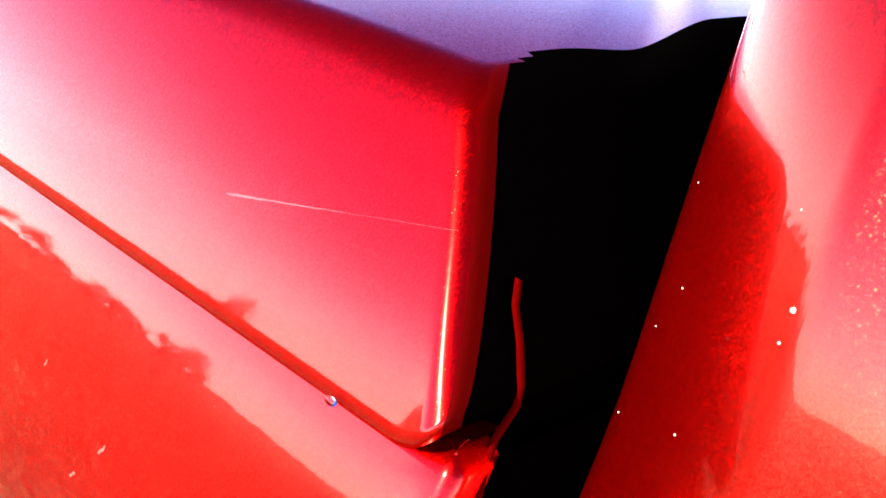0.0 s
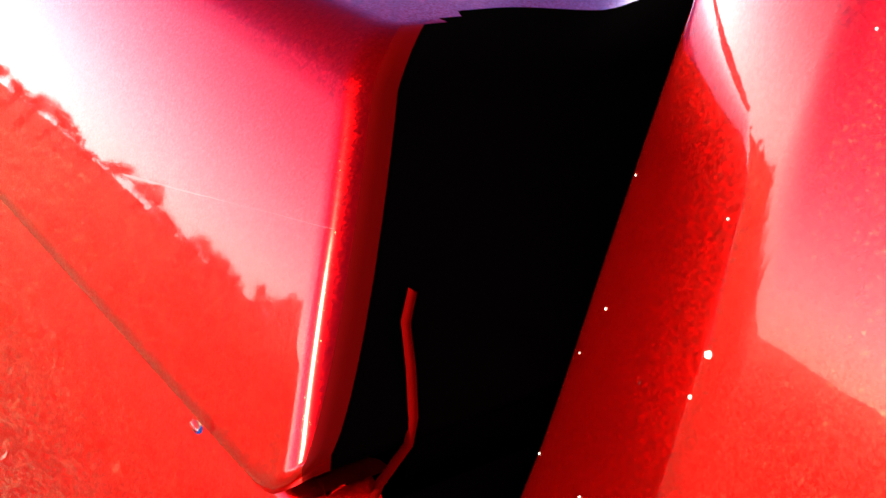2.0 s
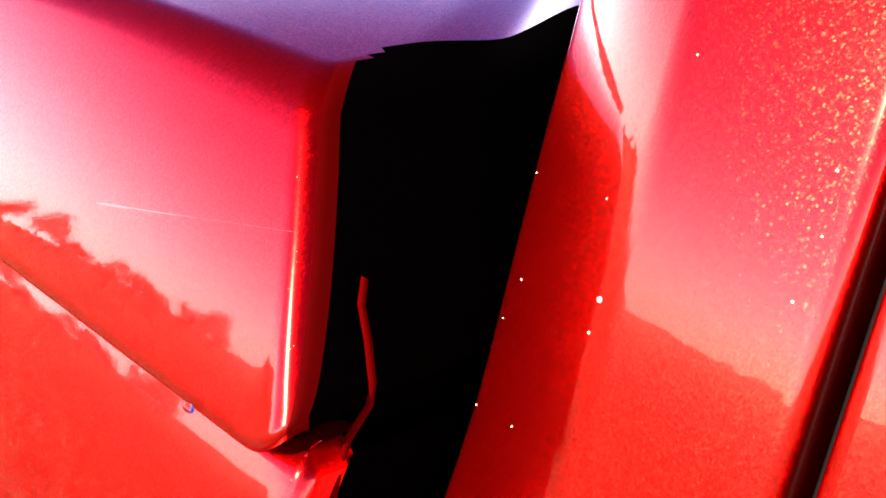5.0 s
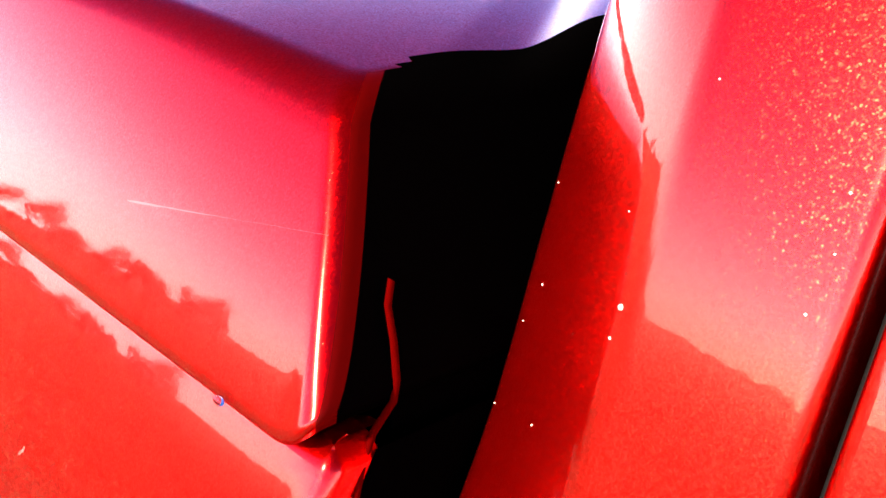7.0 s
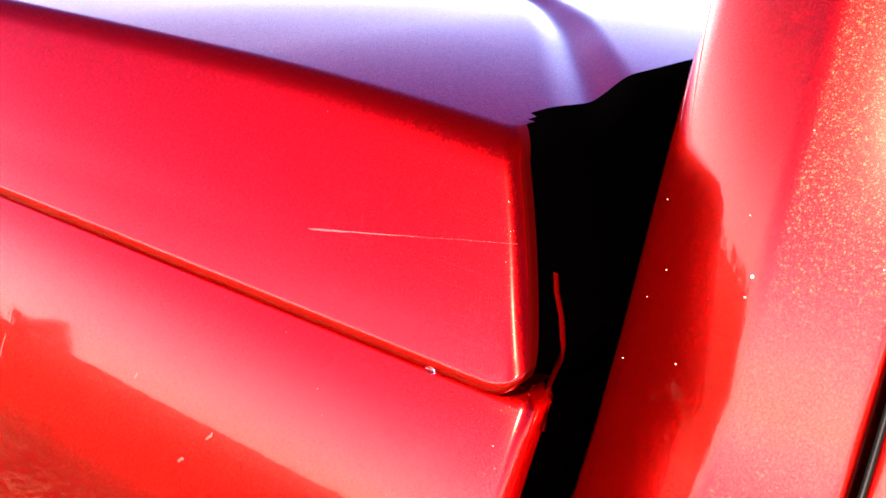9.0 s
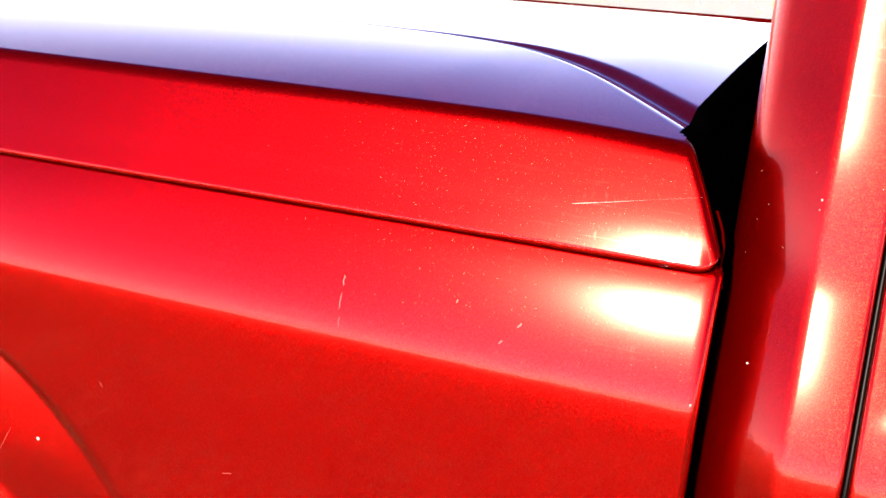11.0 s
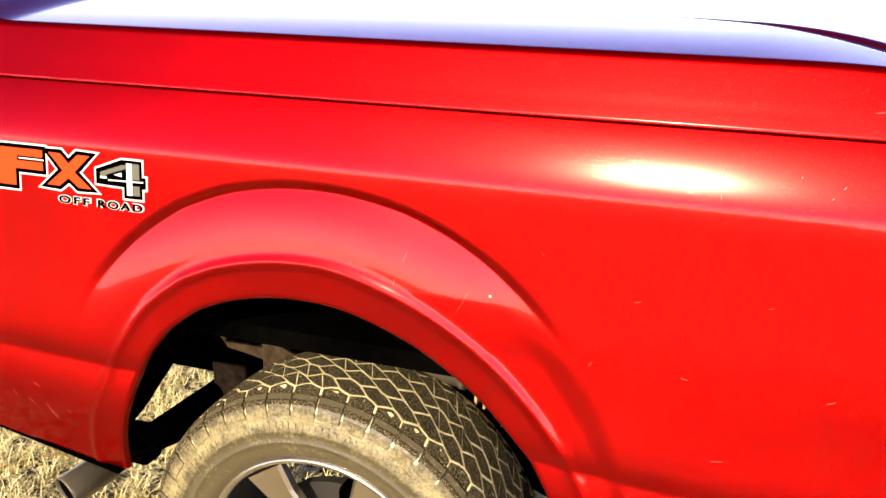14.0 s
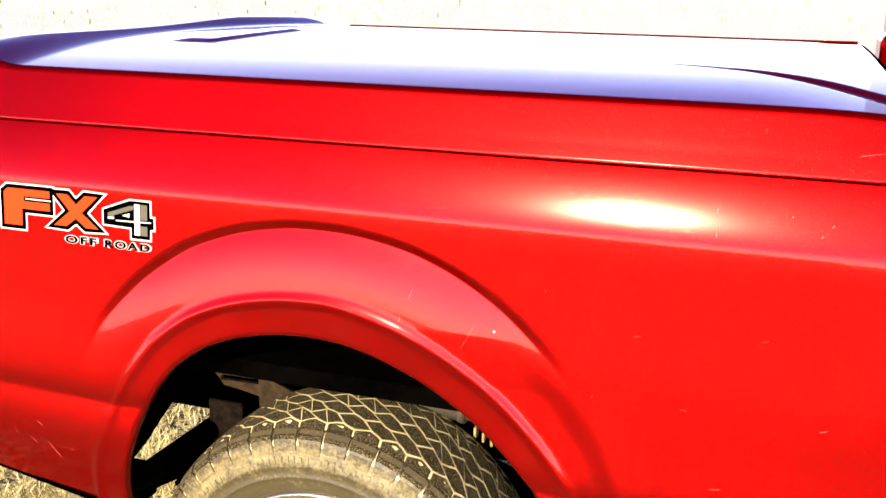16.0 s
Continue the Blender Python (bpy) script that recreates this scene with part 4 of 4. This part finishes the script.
for radius, depth, along in ((0.036, 0.17, 0.0), (0.039, 0.012, 0.080), (0.030, 0.05, 0.11), (0.014, 0.16, 0.20)):
    bmesh.ops.create_cone(bm, cap_ends=True, segments=28, radius1=radius, radius2=radius, depth=depth, matrix=Matrix.Translation(Vector((-0.885, 0.16, 0.772)) + Vector((0.995, 0, -0.10)) * along) @ lean)
part("shock_absorber", bm, CHROME_DUSTY, truck, "dusty bright steel shock absorber", True)
# three added pale slips stand in for bright bits by the spring
bm = bmesh.new()
for k in range(3):
    box(bm, -0.785 + 0.018 * k, -0.779 + 0.018 * k, 0.15, 0.17, 0.695 - 0.006 * k, 0.720 - 0.009 * k, 0.002)
part("bump_stop", bm, BRACKET, truck, "small pale steel pieces beside the spring")


def build_exhaust():
    a, b = Vector((-1.690, -0.045, 0.395)), Vector((-1.645, 0.085, 0.425))
    axis = (b - a).normalized()
    across = axis.cross(Vector((0, 0, 1))).normalized()
    up = across.cross(axis)
    R = 0.039
    sec = [(math.cos(radians(k)), math.sin(radians(k))) for k in range(0, 360, 12)]
    prof = [(0.05, 0.036), (0.004, 0.0365), (0.0, 0.0378), (0.002, 0.0395), (0.008, R), (0.12, R), (0.125, 0.03)]
    verts = [a + axis * d + across * (r * c) + up * (r * s) for d, r in prof for c, s in sec]
    n = len(sec)
    faces = [(i * n + j, i * n + (j + 1) % n, (i + 1) * n + (j + 1) % n, (i + 1) * n + j) for i in range(len(prof) - 1) for j in range(n)]
    return verts, faces


exhaust = mesh_object("exhaust_tip", *build_exhaust(), CHROME_DUSTY, truck, True, "dusty chrome exhaust tip")
bm = bmesh.new()
way = Vector((0.045, 0.130, 0.030)).normalized()
bmesh.ops.create_cone(bm, cap_ends=True, segments=24, radius1=0.0355, radius2=0.0355, depth=0.05, matrix=Matrix.Translation(Vector((-1.690, -0.045, 0.395)) + way * 0.033) @ way.to_track_quat("Z", "Y").to_matrix().to_4x4())
part("exhaust_bore", bm, BORE, exhaust)
bm = bmesh.new()
bmesh.ops.create_cone(bm, cap_ends=True, segments=24, radius1=0.028, radius2=0.028, depth=0.5, matrix=Matrix.Translation(Vector((-1.690, -0.045, 0.395)) + way * 0.36) @ way.to_track_quat("Z", "Y").to_matrix().to_4x4())
part("tailpipe", bm, UNDERBODY_SHADE, truck, "", True)
# black trim under the quarter panel
xs = lin(BED_BACK, -1.50, 12)
v, f = sweep([(0.0, 0.0), (0.03, 0.0), (0.03, 0.012), (0.0, 0.012)],
             [((x, side_y(0.56) + 0.006, float(np.interp(x, [BED_BACK, -1.50], [0.607, 0.517])) - 0.010), (0, 1, 0), (0, 0, 1)) for x in xs])
mesh_object("sill_trim", v, f, BLACK, truck, False)


# ---- decal ----
def on_side(x, z, lift):
    return Vector((x, side_at(x, z) - flare(x, z) - lift, z))


DX, DZ, DK = -1.768, 1.094, 1.06


def plate(points, lift, mat, parent, name):
    """A flat shape in millimetres from the decal's corner, laid on the bed side."""
    shapes = points if isinstance(points[0], list) else [points]
    verts, faces = [], []
    m = 8
    corners = []
    for shape in shapes:
        flat = [Vector((x * DK / 1000.0, z / 1000.0, 0)) for x, z in shape]
        corners += [(flat[i], flat[j], flat[k]) for i, j, k in tessellate_polygon([flat])]
    for a, b, c in corners:
        k, row = len(verts), {}
        for i in range(m + 1):
            for j in range(m + 1 - i):
                p = a + (b - a) * (i / m) + (c - a) * (j / m)
                row[i, j] = len(verts)
                verts.append(on_side(DX + p.x, DZ + p.y, lift))
        for i in range(m):
            for j in range(m - i):
                faces.append((row[i, j], row[i + 1, j], row[i, j + 1]))
                if j < m - i - 1:
                    faces.append((row[i + 1, j], row[i + 1, j + 1], row[i, j + 1]))
    return smooth_mesh(name, [(verts, faces)], mat, parent)


def grown(points, d):
    """The outline moved outwards by d millimetres."""
    n, out = len(points), []
    area = sum(points[i][0] * points[(i + 1) % n][1] - points[(i + 1) % n][0] * points[i][1] for i in range(n))
    sign = 1 if area > 0 else -1
    for i in range(n):
        p, q, r = Vector(points[i - 1]), Vector(points[i]), Vector(points[(i + 1) % n])
        e, g = (q - p).normalized(), (r - q).normalized()
        n1, n2 = Vector((e.y, -e.x)) * sign, Vector((g.y, -g.x)) * sign
        m = (n1 + n2)
        m = m.normalized() * min(d / max(0.35, m.normalized().dot(n1)), 2.2 * d)
        out.append((q.x + m.x, q.y + m.y))
    return out


decal = plate([(2, 9), (4, 9), (4, 11), (2, 11)], 0.0002, DECAL_WHITE, truck, "decal")
decal["label"] = "orange, black and silver off-road lettering decal"
shape_f = [(12, 86), (22, 94), (121, 94), (121, 53), (55, 53), (55, 18), (12, 18)]
bars_f = [[(12, 18), (55, 18), (55, 53), (12, 53)], [(12, 53), (60, 53), (60, 94), (22, 94), (12, 86)], [(60, 79), (121, 79), (121, 94), (60, 94)], [(60, 53), (121, 53), (121, 69), (60, 69)]]
shape_x = [(136, 92), (163, 92), (182, 73), (203, 92), (231, 92), (195, 57), (232, 27), (203, 27), (181, 44), (159, 27), (130, 27), (167, 58)]
shape_4 = [(249, 66), (303, 87), (342, 87), (342, 56), (350, 56), (350, 43), (342, 43), (342, 22), (311, 22), (311, 43), (249, 45)]
around = [grown(shape_f, 11.5), grown(shape_x, 11.5), grown(shape_4, 8.5)]
inside = [grown(shape_f, 8), grown(shape_x, 8), grown(shape_4, 5)]
for n, shape in enumerate(around):
    plate(shape, 0.0004 + 0.00004 * n, DECAL_WHITE, decal, "outline")
for n, shape in enumerate(inside):
    plate(shape, 0.0007 + 0.00004 * n, DECAL_BLACK, decal, "border")
plate([(64, 72.8), (124, 72.8), (124, 75.4), (64, 75.4)], 0.0010, DECAL_WHITE, decal, "outline")
for shape in (bars_f, shape_x):
    plate(shape, 0.0010, DECAL_ORANGE, decal, "figure")
plate([(254, 64), (304, 82), (312, 82), (312, 75), (268, 60), (268, 56), (254, 56)], 0.0010, DECAL_GREY, decal, "figure")
plate([(254, 52), (268, 52), (268, 56), (254, 56)], 0.0011, DECAL_WHITE, decal, "figure")
plate([(285, 61), (302, 67), (302, 58)], 0.0010, DECAL_WHITE, decal, "figure")
plate([(313, 86), (325, 86), (325, 24), (313, 24)], 0.0010, DECAL_WHITE, decal, "figure")
plate([(326, 86), (341, 86), (341, 55), (326, 55)], 0.0010, DECAL_GREY, decal, "figure")
plate([(326, 43), (341, 43), (341, 24), (326, 24)], 0.0010, DECAL_GREY, decal, "figure")
plate([(272, 51), (349, 53), (349, 50.5), (272, 48.5)], 0.0013, DECAL_WHITE, decal, "figure")


def side_text(body, x0, x1, z0, height, lift, mat, offset=0.0):
    cu = bpy.data.curves.new("word", "FONT")
    cu.body, cu.size, cu.offset = body, height / 0.70, offset
    cu.space_character = 1.3
    tmp = bpy.data.objects.new("word", cu)
    scene.collection.objects.link(tmp)
    me = bpy.data.meshes.new_from_object(tmp.evaluated_get(bpy.context.evaluated_depsgraph_get()))
    bpy.data.objects.remove(tmp)
    xs = [v.co.x for v in me.vertices]
    k = (x1 - x0) / (max(xs) - min(xs))
    for v in me.vertices:
        v.co = on_side(x0 + (v.co.x - min(xs)) * k, z0 + v.co.y, lift)
    me.materials.clear()
    me.materials.append(mat)
    ob = new("word", me)
    ob.parent = decal
    return ob


for word, x0, x1 in (("OFF", 156, 228), ("ROAD", 246, 347)):
    side_text(word, DX + DK * (x0 - 3) / 1000, DX + DK * (x1 + 3) / 1000, DZ - 0.006, 0.014, 0.0005, DECAL_WHITE, 0.0019)
    side_text(word, DX + DK * x0 / 1000, DX + DK * x1 / 1000, DZ - 0.006, 0.014, 0.0016, DECAL_BLACK, 0.0009)

# ---- small marks ----
bm = bmesh.new()
bmesh.ops.create_uvsphere(bm, u_segments=16, v_segments=10, radius=0.0019)
for v in bm.verts:
    v.co = Vector((v.co.x * 1.4, v.co.y * 0.7, v.co.z * 0.8)) + Vector((-0.0390, -0.0006, SEAM + 0.0050))
part("water_drop", bm, WATER, truck, "clear water drop under the lid edge", True)


def strip(points, w, mat, name):
    """A hair-thin raised line through points (x, z) on the bed side."""
    verts, faces = [], []
    for i, (x, z) in enumerate(points):
        p, q = points[max(i - 1, 0)], points[min(i + 1, len(points) - 1)]
        d = Vector((q[0] - p[0], q[1] - p[1])).normalized()
        h = w * (0.25 if i in (0, len(points) - 1) else 1.0) / 2
        verts += [on_side(x - d.y * h, z + d.x * h, 0.0003), on_side(x + d.y * h, z - d.x * h, 0.0003)]
    for i in range(len(points) - 1):
        faces.append((2 * i, 2 * i + 1, 2 * i + 3, 2 * i + 2))
    return mesh_object(name, verts, faces, mat, truck, False)


def lid_side(x, z, lift):
    t = (z - SEAM - 0.0025) / (LID_H - 0.0115)
    return Vector((x, lid_in(t) + lid_hollow(x, t) - lift, z))


def lid_strip(x0, z0, x1, z1, w, wander, seed):
    """A thin pale scratch along the lid's side."""
    r = random.Random(seed)
    verts, faces, n = [], [], 40
    for i in range(n + 1):
        s = i / n
        x, z = x0 + (x1 - x0) * s, z0 + (z1 - z0) * s + r.uniform(-1, 1) * wander
        h = w / 2 * (0.1 + 0.9 * math.sin(math.pi * min(1, s * 1.3 + 0.02) ** 0.8)) * r.uniform(0.5, 1.2)
        verts += [lid_side(x, z + h, 0.0002), lid_side(x, z - h, 0.0002)]
    for i in range(n):
        faces.append((2 * i, 2 * i + 1, 2 * i + 3, 2 * i + 2))
    return mesh_object("scratch", verts, faces, FINE_SCRATCH, truck, False)


lid_strip(-0.205, 1.3470, -0.018, 1.3815, 0.0008, 0.00012, 2)
lid_strip(-0.672, 1.3440, -0.632, 1.3600, 0.0022, 0.0005, 4)
lid_strip(-0.500, 1.3530, -0.462, 1.3550, 0.0014, 0.0003, 5)
lid_strip(-0.297, 1.3940, -0.2965, 1.3760, 0.0016, 0.0002, 6)
lid_strip(-0.058, 1.3320, -0.040, 1.3330, 0.0024, 0.0006, 7)
bm = bmesh.new()
bmesh.ops.create_uvsphere(bm, u_segments=10, v_segments=6, radius=0.0022)
at = on_side(-0.690, 1.018, 0.0)
for v in bm.verts:
    v.co = Vector((v.co.x, v.co.y * 0.4, v.co.z)) + at
part("paint_chip", bm, DECAL_WHITE, truck, "small pale chip in the red paint", True)
# white beads imitating sun glints, and dust grains: cab's corner, bed's front edge
for turn, z, size in ((1.74, 1.390, 0.0009), (1.72, 1.382, 0.0005), (1.60, 1.248, 0.0011), (1.55, 1.36, 0.0003), (1.50, 1.40, 0.0003), (1.64, 1.345, 0.0004), (1.46, 1.33, 0.0004), (1.69, 1.41, 0.0003), (1.58, 1.375, 0.0004), (2.2, 1.43, 0.0004), (2.4, 1.418, 0.0003), (2.1, 1.405, 0.0004), (1.95, 1.445, 0.0003)):
    at = cab_plan(z, turn)
    bm = bmesh.new()
    bmesh.ops.create_icosphere(bm, subdivisions=1, radius=size)
    bmesh.ops.translate(bm, verts=bm.verts, vec=at)
    part("grit", bm, DECAL_WHITE, truck, "", True)
# one more white bead in place of a sun glint
bm = bmesh.new()
bmesh.ops.create_icosphere(bm, subdivisions=1, radius=0.0011)
bmesh.ops.translate(bm, verts=bm.verts, vec=(0.0015, side_y(1.2196) - 0.0002, 1.2196))
part("grit", bm, DECAL_WHITE, truck, "", True)
rnd = random.Random(11)
for x, z, length, angle, w in ((-1.655, 0.655, 0.045, -52, 0.0016), (-1.70, 0.66, 0.02, -40, 0.001), (-1.68, 0.70, 0.018, -30, 0.001), (-1.74, 0.675, 0.016, -60, 0.001), (-1.60, 0.65, 0.012, -35, 0.001),
                               (-0.330, 1.268, 0.010, -86, 0.0012), (-0.329, 1.252, 0.016, -93, 0.0009), (-0.328, 1.231, 0.010, -85, 0.0006), 
                               (-0.155, 1.252, 0.006, 60, 0.0014), (-0.170, 1.236, 0.005, 40, 0.0012), (-0.215, 1.262, 0.004, 80, 0.0012), (-0.846, 1.078, 0.022, -108, 0.0010), (-0.866, 1.028, 0.014, -100, 0.0009),
                               (-0.446, 1.042, 0.012, 12, 0.0008), (-0.511, 0.925, 0.010, 55, 0.0008), (-0.60, 1.10, 0.008, 130, 0.0008), (-0.24, 1.06, 0.010, 20, 0.0007), (-0.30, 0.80, 0.02, 8, 0.001), (-0.14, 0.925, 0.015, 20, 0.0012),
                               (-0.36, 0.93, 0.012, -10, 0.001), (-0.75, 0.98, 0.05, 62, 0.0005)):
    a = radians(angle)
    pts = []
    for i in range(6):
        s = length * i / 5
        pts.append((x + s * math.cos(a) + rnd.uniform(-1, 1) * 0.0006, z + s * math.sin(a) + rnd.uniform(-1, 1) * 0.0006))
    strip(pts, w, SCRATCH, "scratch")

# ---- ground and distance ----
gm = bmesh.new()
bmesh.ops.create_grid(gm, x_segments=80, y_segments=80, size=1600)
bmesh.ops.translate(gm, verts=gm.verts, vec=(0, 0, -0.013))
ground = tagged(part("ground", gm, GROUND), "dry straw-coloured grass field", "ground", "", "structure")


def build_grass():
    rnd = random.Random(7)
    verts, faces = [], []
    for i in range(70000):
        x, y = (rnd.gauss(-1.95, 0.5), rnd.gauss(0.35, 0.55)) if i < 48000 else (rnd.gauss(-1.6, 1.6), rnd.gauss(0.4, 1.6))
        n = noise.noise((x * 5.5, y * 5.5, 0)) + 0.6 * noise.noise((x * 15, y * 15, 4))
        if n < 0.06 and rnd.random() < 0.93:
            continue
        a, lean, h, w = rnd.uniform(0, 6.28), rnd.uniform(0.3, 1.6), rnd.uniform(0.012, 0.07), rnd.uniform(0.0012, 0.0035)
        dx, dy = math.cos(a), math.sin(a)
        k = len(verts)
        for s in (0, 0.5, 1.0):
            out = lean * h * s * s
            ww = w * (1 - 0.85 * s)
            z = h * s * (1 - 0.25 * lean * s) - 0.012
            verts.append((x + dx * out - dy * ww, y + dy * out + dx * ww, z))
            verts.append((x + dx * out + dy * ww, y + dy * out - dx * ww, z))
        faces += [(k, k + 1, k + 3, k + 2), (k + 2, k + 3, k + 5, k + 4)]
    return verts, faces


tagged(mesh_object("dry_grass", *build_grass(), STRAW, None, False), "short dry straw-coloured grass blades on the ground", "grass", "", "stuff")


def build_tufts():
    """Upright dry stalks over the open field round the truck."""
    rnd = random.Random(9)
    verts, faces = [], []
    for i in range(120000):
        far = 1.0 + 57 * rnd.random() ** 1.9
        keep = rnd.random()
        a = rnd.uniform(0, 2 * math.pi)
        x, y = -0.9 + far * math.cos(a) * 1.1, 0.8 + far * math.sin(a)
        if y > 2.0 and keep > 0.04:
            continue
        gap = max(-2.4 - x, x - 3.6, -1.9 - y, y - 1.8)
        if gap < 0.05 or keep > smoothstep(0.0, 2.5, gap) + 0.06:
            continue
        grow = (1 + far * 0.03) * (0.45 + 0.55 * smoothstep(0.2, 3.0, gap))
        h, w = rnd.uniform(0.04, 0.11) * grow, rnd.uniform(0.004, 0.010) * grow * (1 + far * 0.08)
        b, lean = rnd.uniform(0, 6.28), rnd.uniform(0.0, 0.5)
        c, d = rnd.uniform(0, 6.28), 0.0
        dx, dy, ox, oy = math.cos(b) * w, math.sin(b) * w, math.cos(c) * lean * h, math.sin(c) * lean * h
        k = len(verts)
        verts += [(x - dx, y - dy, -0.013), (x + dx, y + dy, -0.013), (x + dx * 0.7 + ox * 0.4, y + dy * 0.7 + oy * 0.4, h * 0.6), (x - dx * 0.7 + ox * 0.4, y - dy * 0.7 + oy * 0.4, h * 0.6), (x + ox, y + oy, h)]
        faces += [(k, k + 1, k + 2, k + 3), (k + 3, k + 2, k + 4)]
    return verts, faces


tagged(mesh_object("field_grass", *build_tufts(), FIELD, None, False), "dry upright straw grass across the open field", "grass", "", "stuff")


def tree_meshes(seed, height):
    """A spreading field tree: tapered trunk and limbs, and clumps of small leaves."""
    rnd = random.Random(seed)
    tv, tf, lv, lf = [], [], [], []

    def limb(p, d, length, r, level):
        n = 5
        q, dd = p.copy(), d.copy()
        rows = []
        for i in range(n + 1):
            rows.append((q.copy(), r * (1 - 0.6 * i / n)))
            dd = (dd + Vector((rnd.uniform(-.25, .25), rnd.uniform(-.25, .25), rnd.uniform(-.05, .22)))).normalized()
            q = q + dd * (length / n)
        m = 6
        k = len(tv)
        for c, rr in rows:
            for j in range(m):
                t = 2 * math.pi * j / m
                tv.append(c + Vector((rr * math.cos(t), rr * math.sin(t), 0)))
        for i in range(n):
            for j in range(m):
                tf.append((k + i * m + j, k + i * m + (j + 1) % m, k + (i + 1) * m + (j + 1) % m, k + (i + 1) * m + j))
        if level < 3:
            for _ in range(rnd.randint(3, 4)):
                c, rr = rows[rnd.randint(2, n)]
                a = rnd.uniform(0, 6.28)
                limb(c, Vector((math.cos(a), math.sin(a), rnd.uniform(0.15, 0.9))).normalized(), length * rnd.uniform(0.5, 0.72), rr * 0.7, level + 1)
        if level >= 2:
            for c, rr in rows[2:]:
                for _ in range(9 if level == 3 else 4):
                    o = c + Vector((rnd.gauss(0, .055), rnd.gauss(0, .055), rnd.gauss(0, .045))) * height
                    s = rnd.uniform(.009, .02) * height
                    u = Vector((rnd.gauss(0, 1), rnd.gauss(0, 1), rnd.gauss(0, 1))).normalized()
                    v = u.cross(Vector((rnd.gauss(0, 1), rnd.gauss(0, 1), 1))).normalized()
                    k = len(lv)
                    lv.extend([o + u * s, o + v * s * 0.6, o - u * s, o - v * s * 0.6])
                    lf.append((k, k + 1, k + 2, k + 3))

    limb(Vector((0, 0, -0.1)), Vector((0, 0, 1)), height * 0.42, height * 0.035, 0)
    return tv, tf, lv, lf


kinds = []
for seed, height in ((3, 6.5), (8, 5.0), (15, 7.5), (21, 3.6)):
    tv, tf, lv, lf = tree_meshes(seed, height)
    tree = empty("tree", (0, 0, 0), "scrubby field tree with sparse dull green leaves", "tree", "trees beyond the field")
    mesh_object("trunk", tv, tf, BARK, tree)
    mesh_object("crown", lv, lf, LEAF, tree, False)
    kinds.append(tree)
rnd = random.Random(5)
spots = []
for i in range(64):
    turned = 50 + 38 * i / 63 + rnd.uniform(-0.7, 0.7)
    az = radians(turned)
    far = rnd.uniform(72, 105)
    spots.append((-far * math.sin(az), -far * math.cos(az), rnd.choice((0, 1, 2, 3)), rnd.uniform(0.7, 1.15) * float(np.interp(turned, [50, 58, 68, 88], [1.0, 0.85, 0.55, 0.45])), rnd.uniform(0, 360)))
for n, (x, y, kind, size, turn) in enumerate(spots):
    m = pose(x, y, 0, 0, 0, turn)
    if n < 4:
        kinds[n].matrix_basis = m
    else:
        copy_thing(kinds[kind], m).scale = (size, size, size)
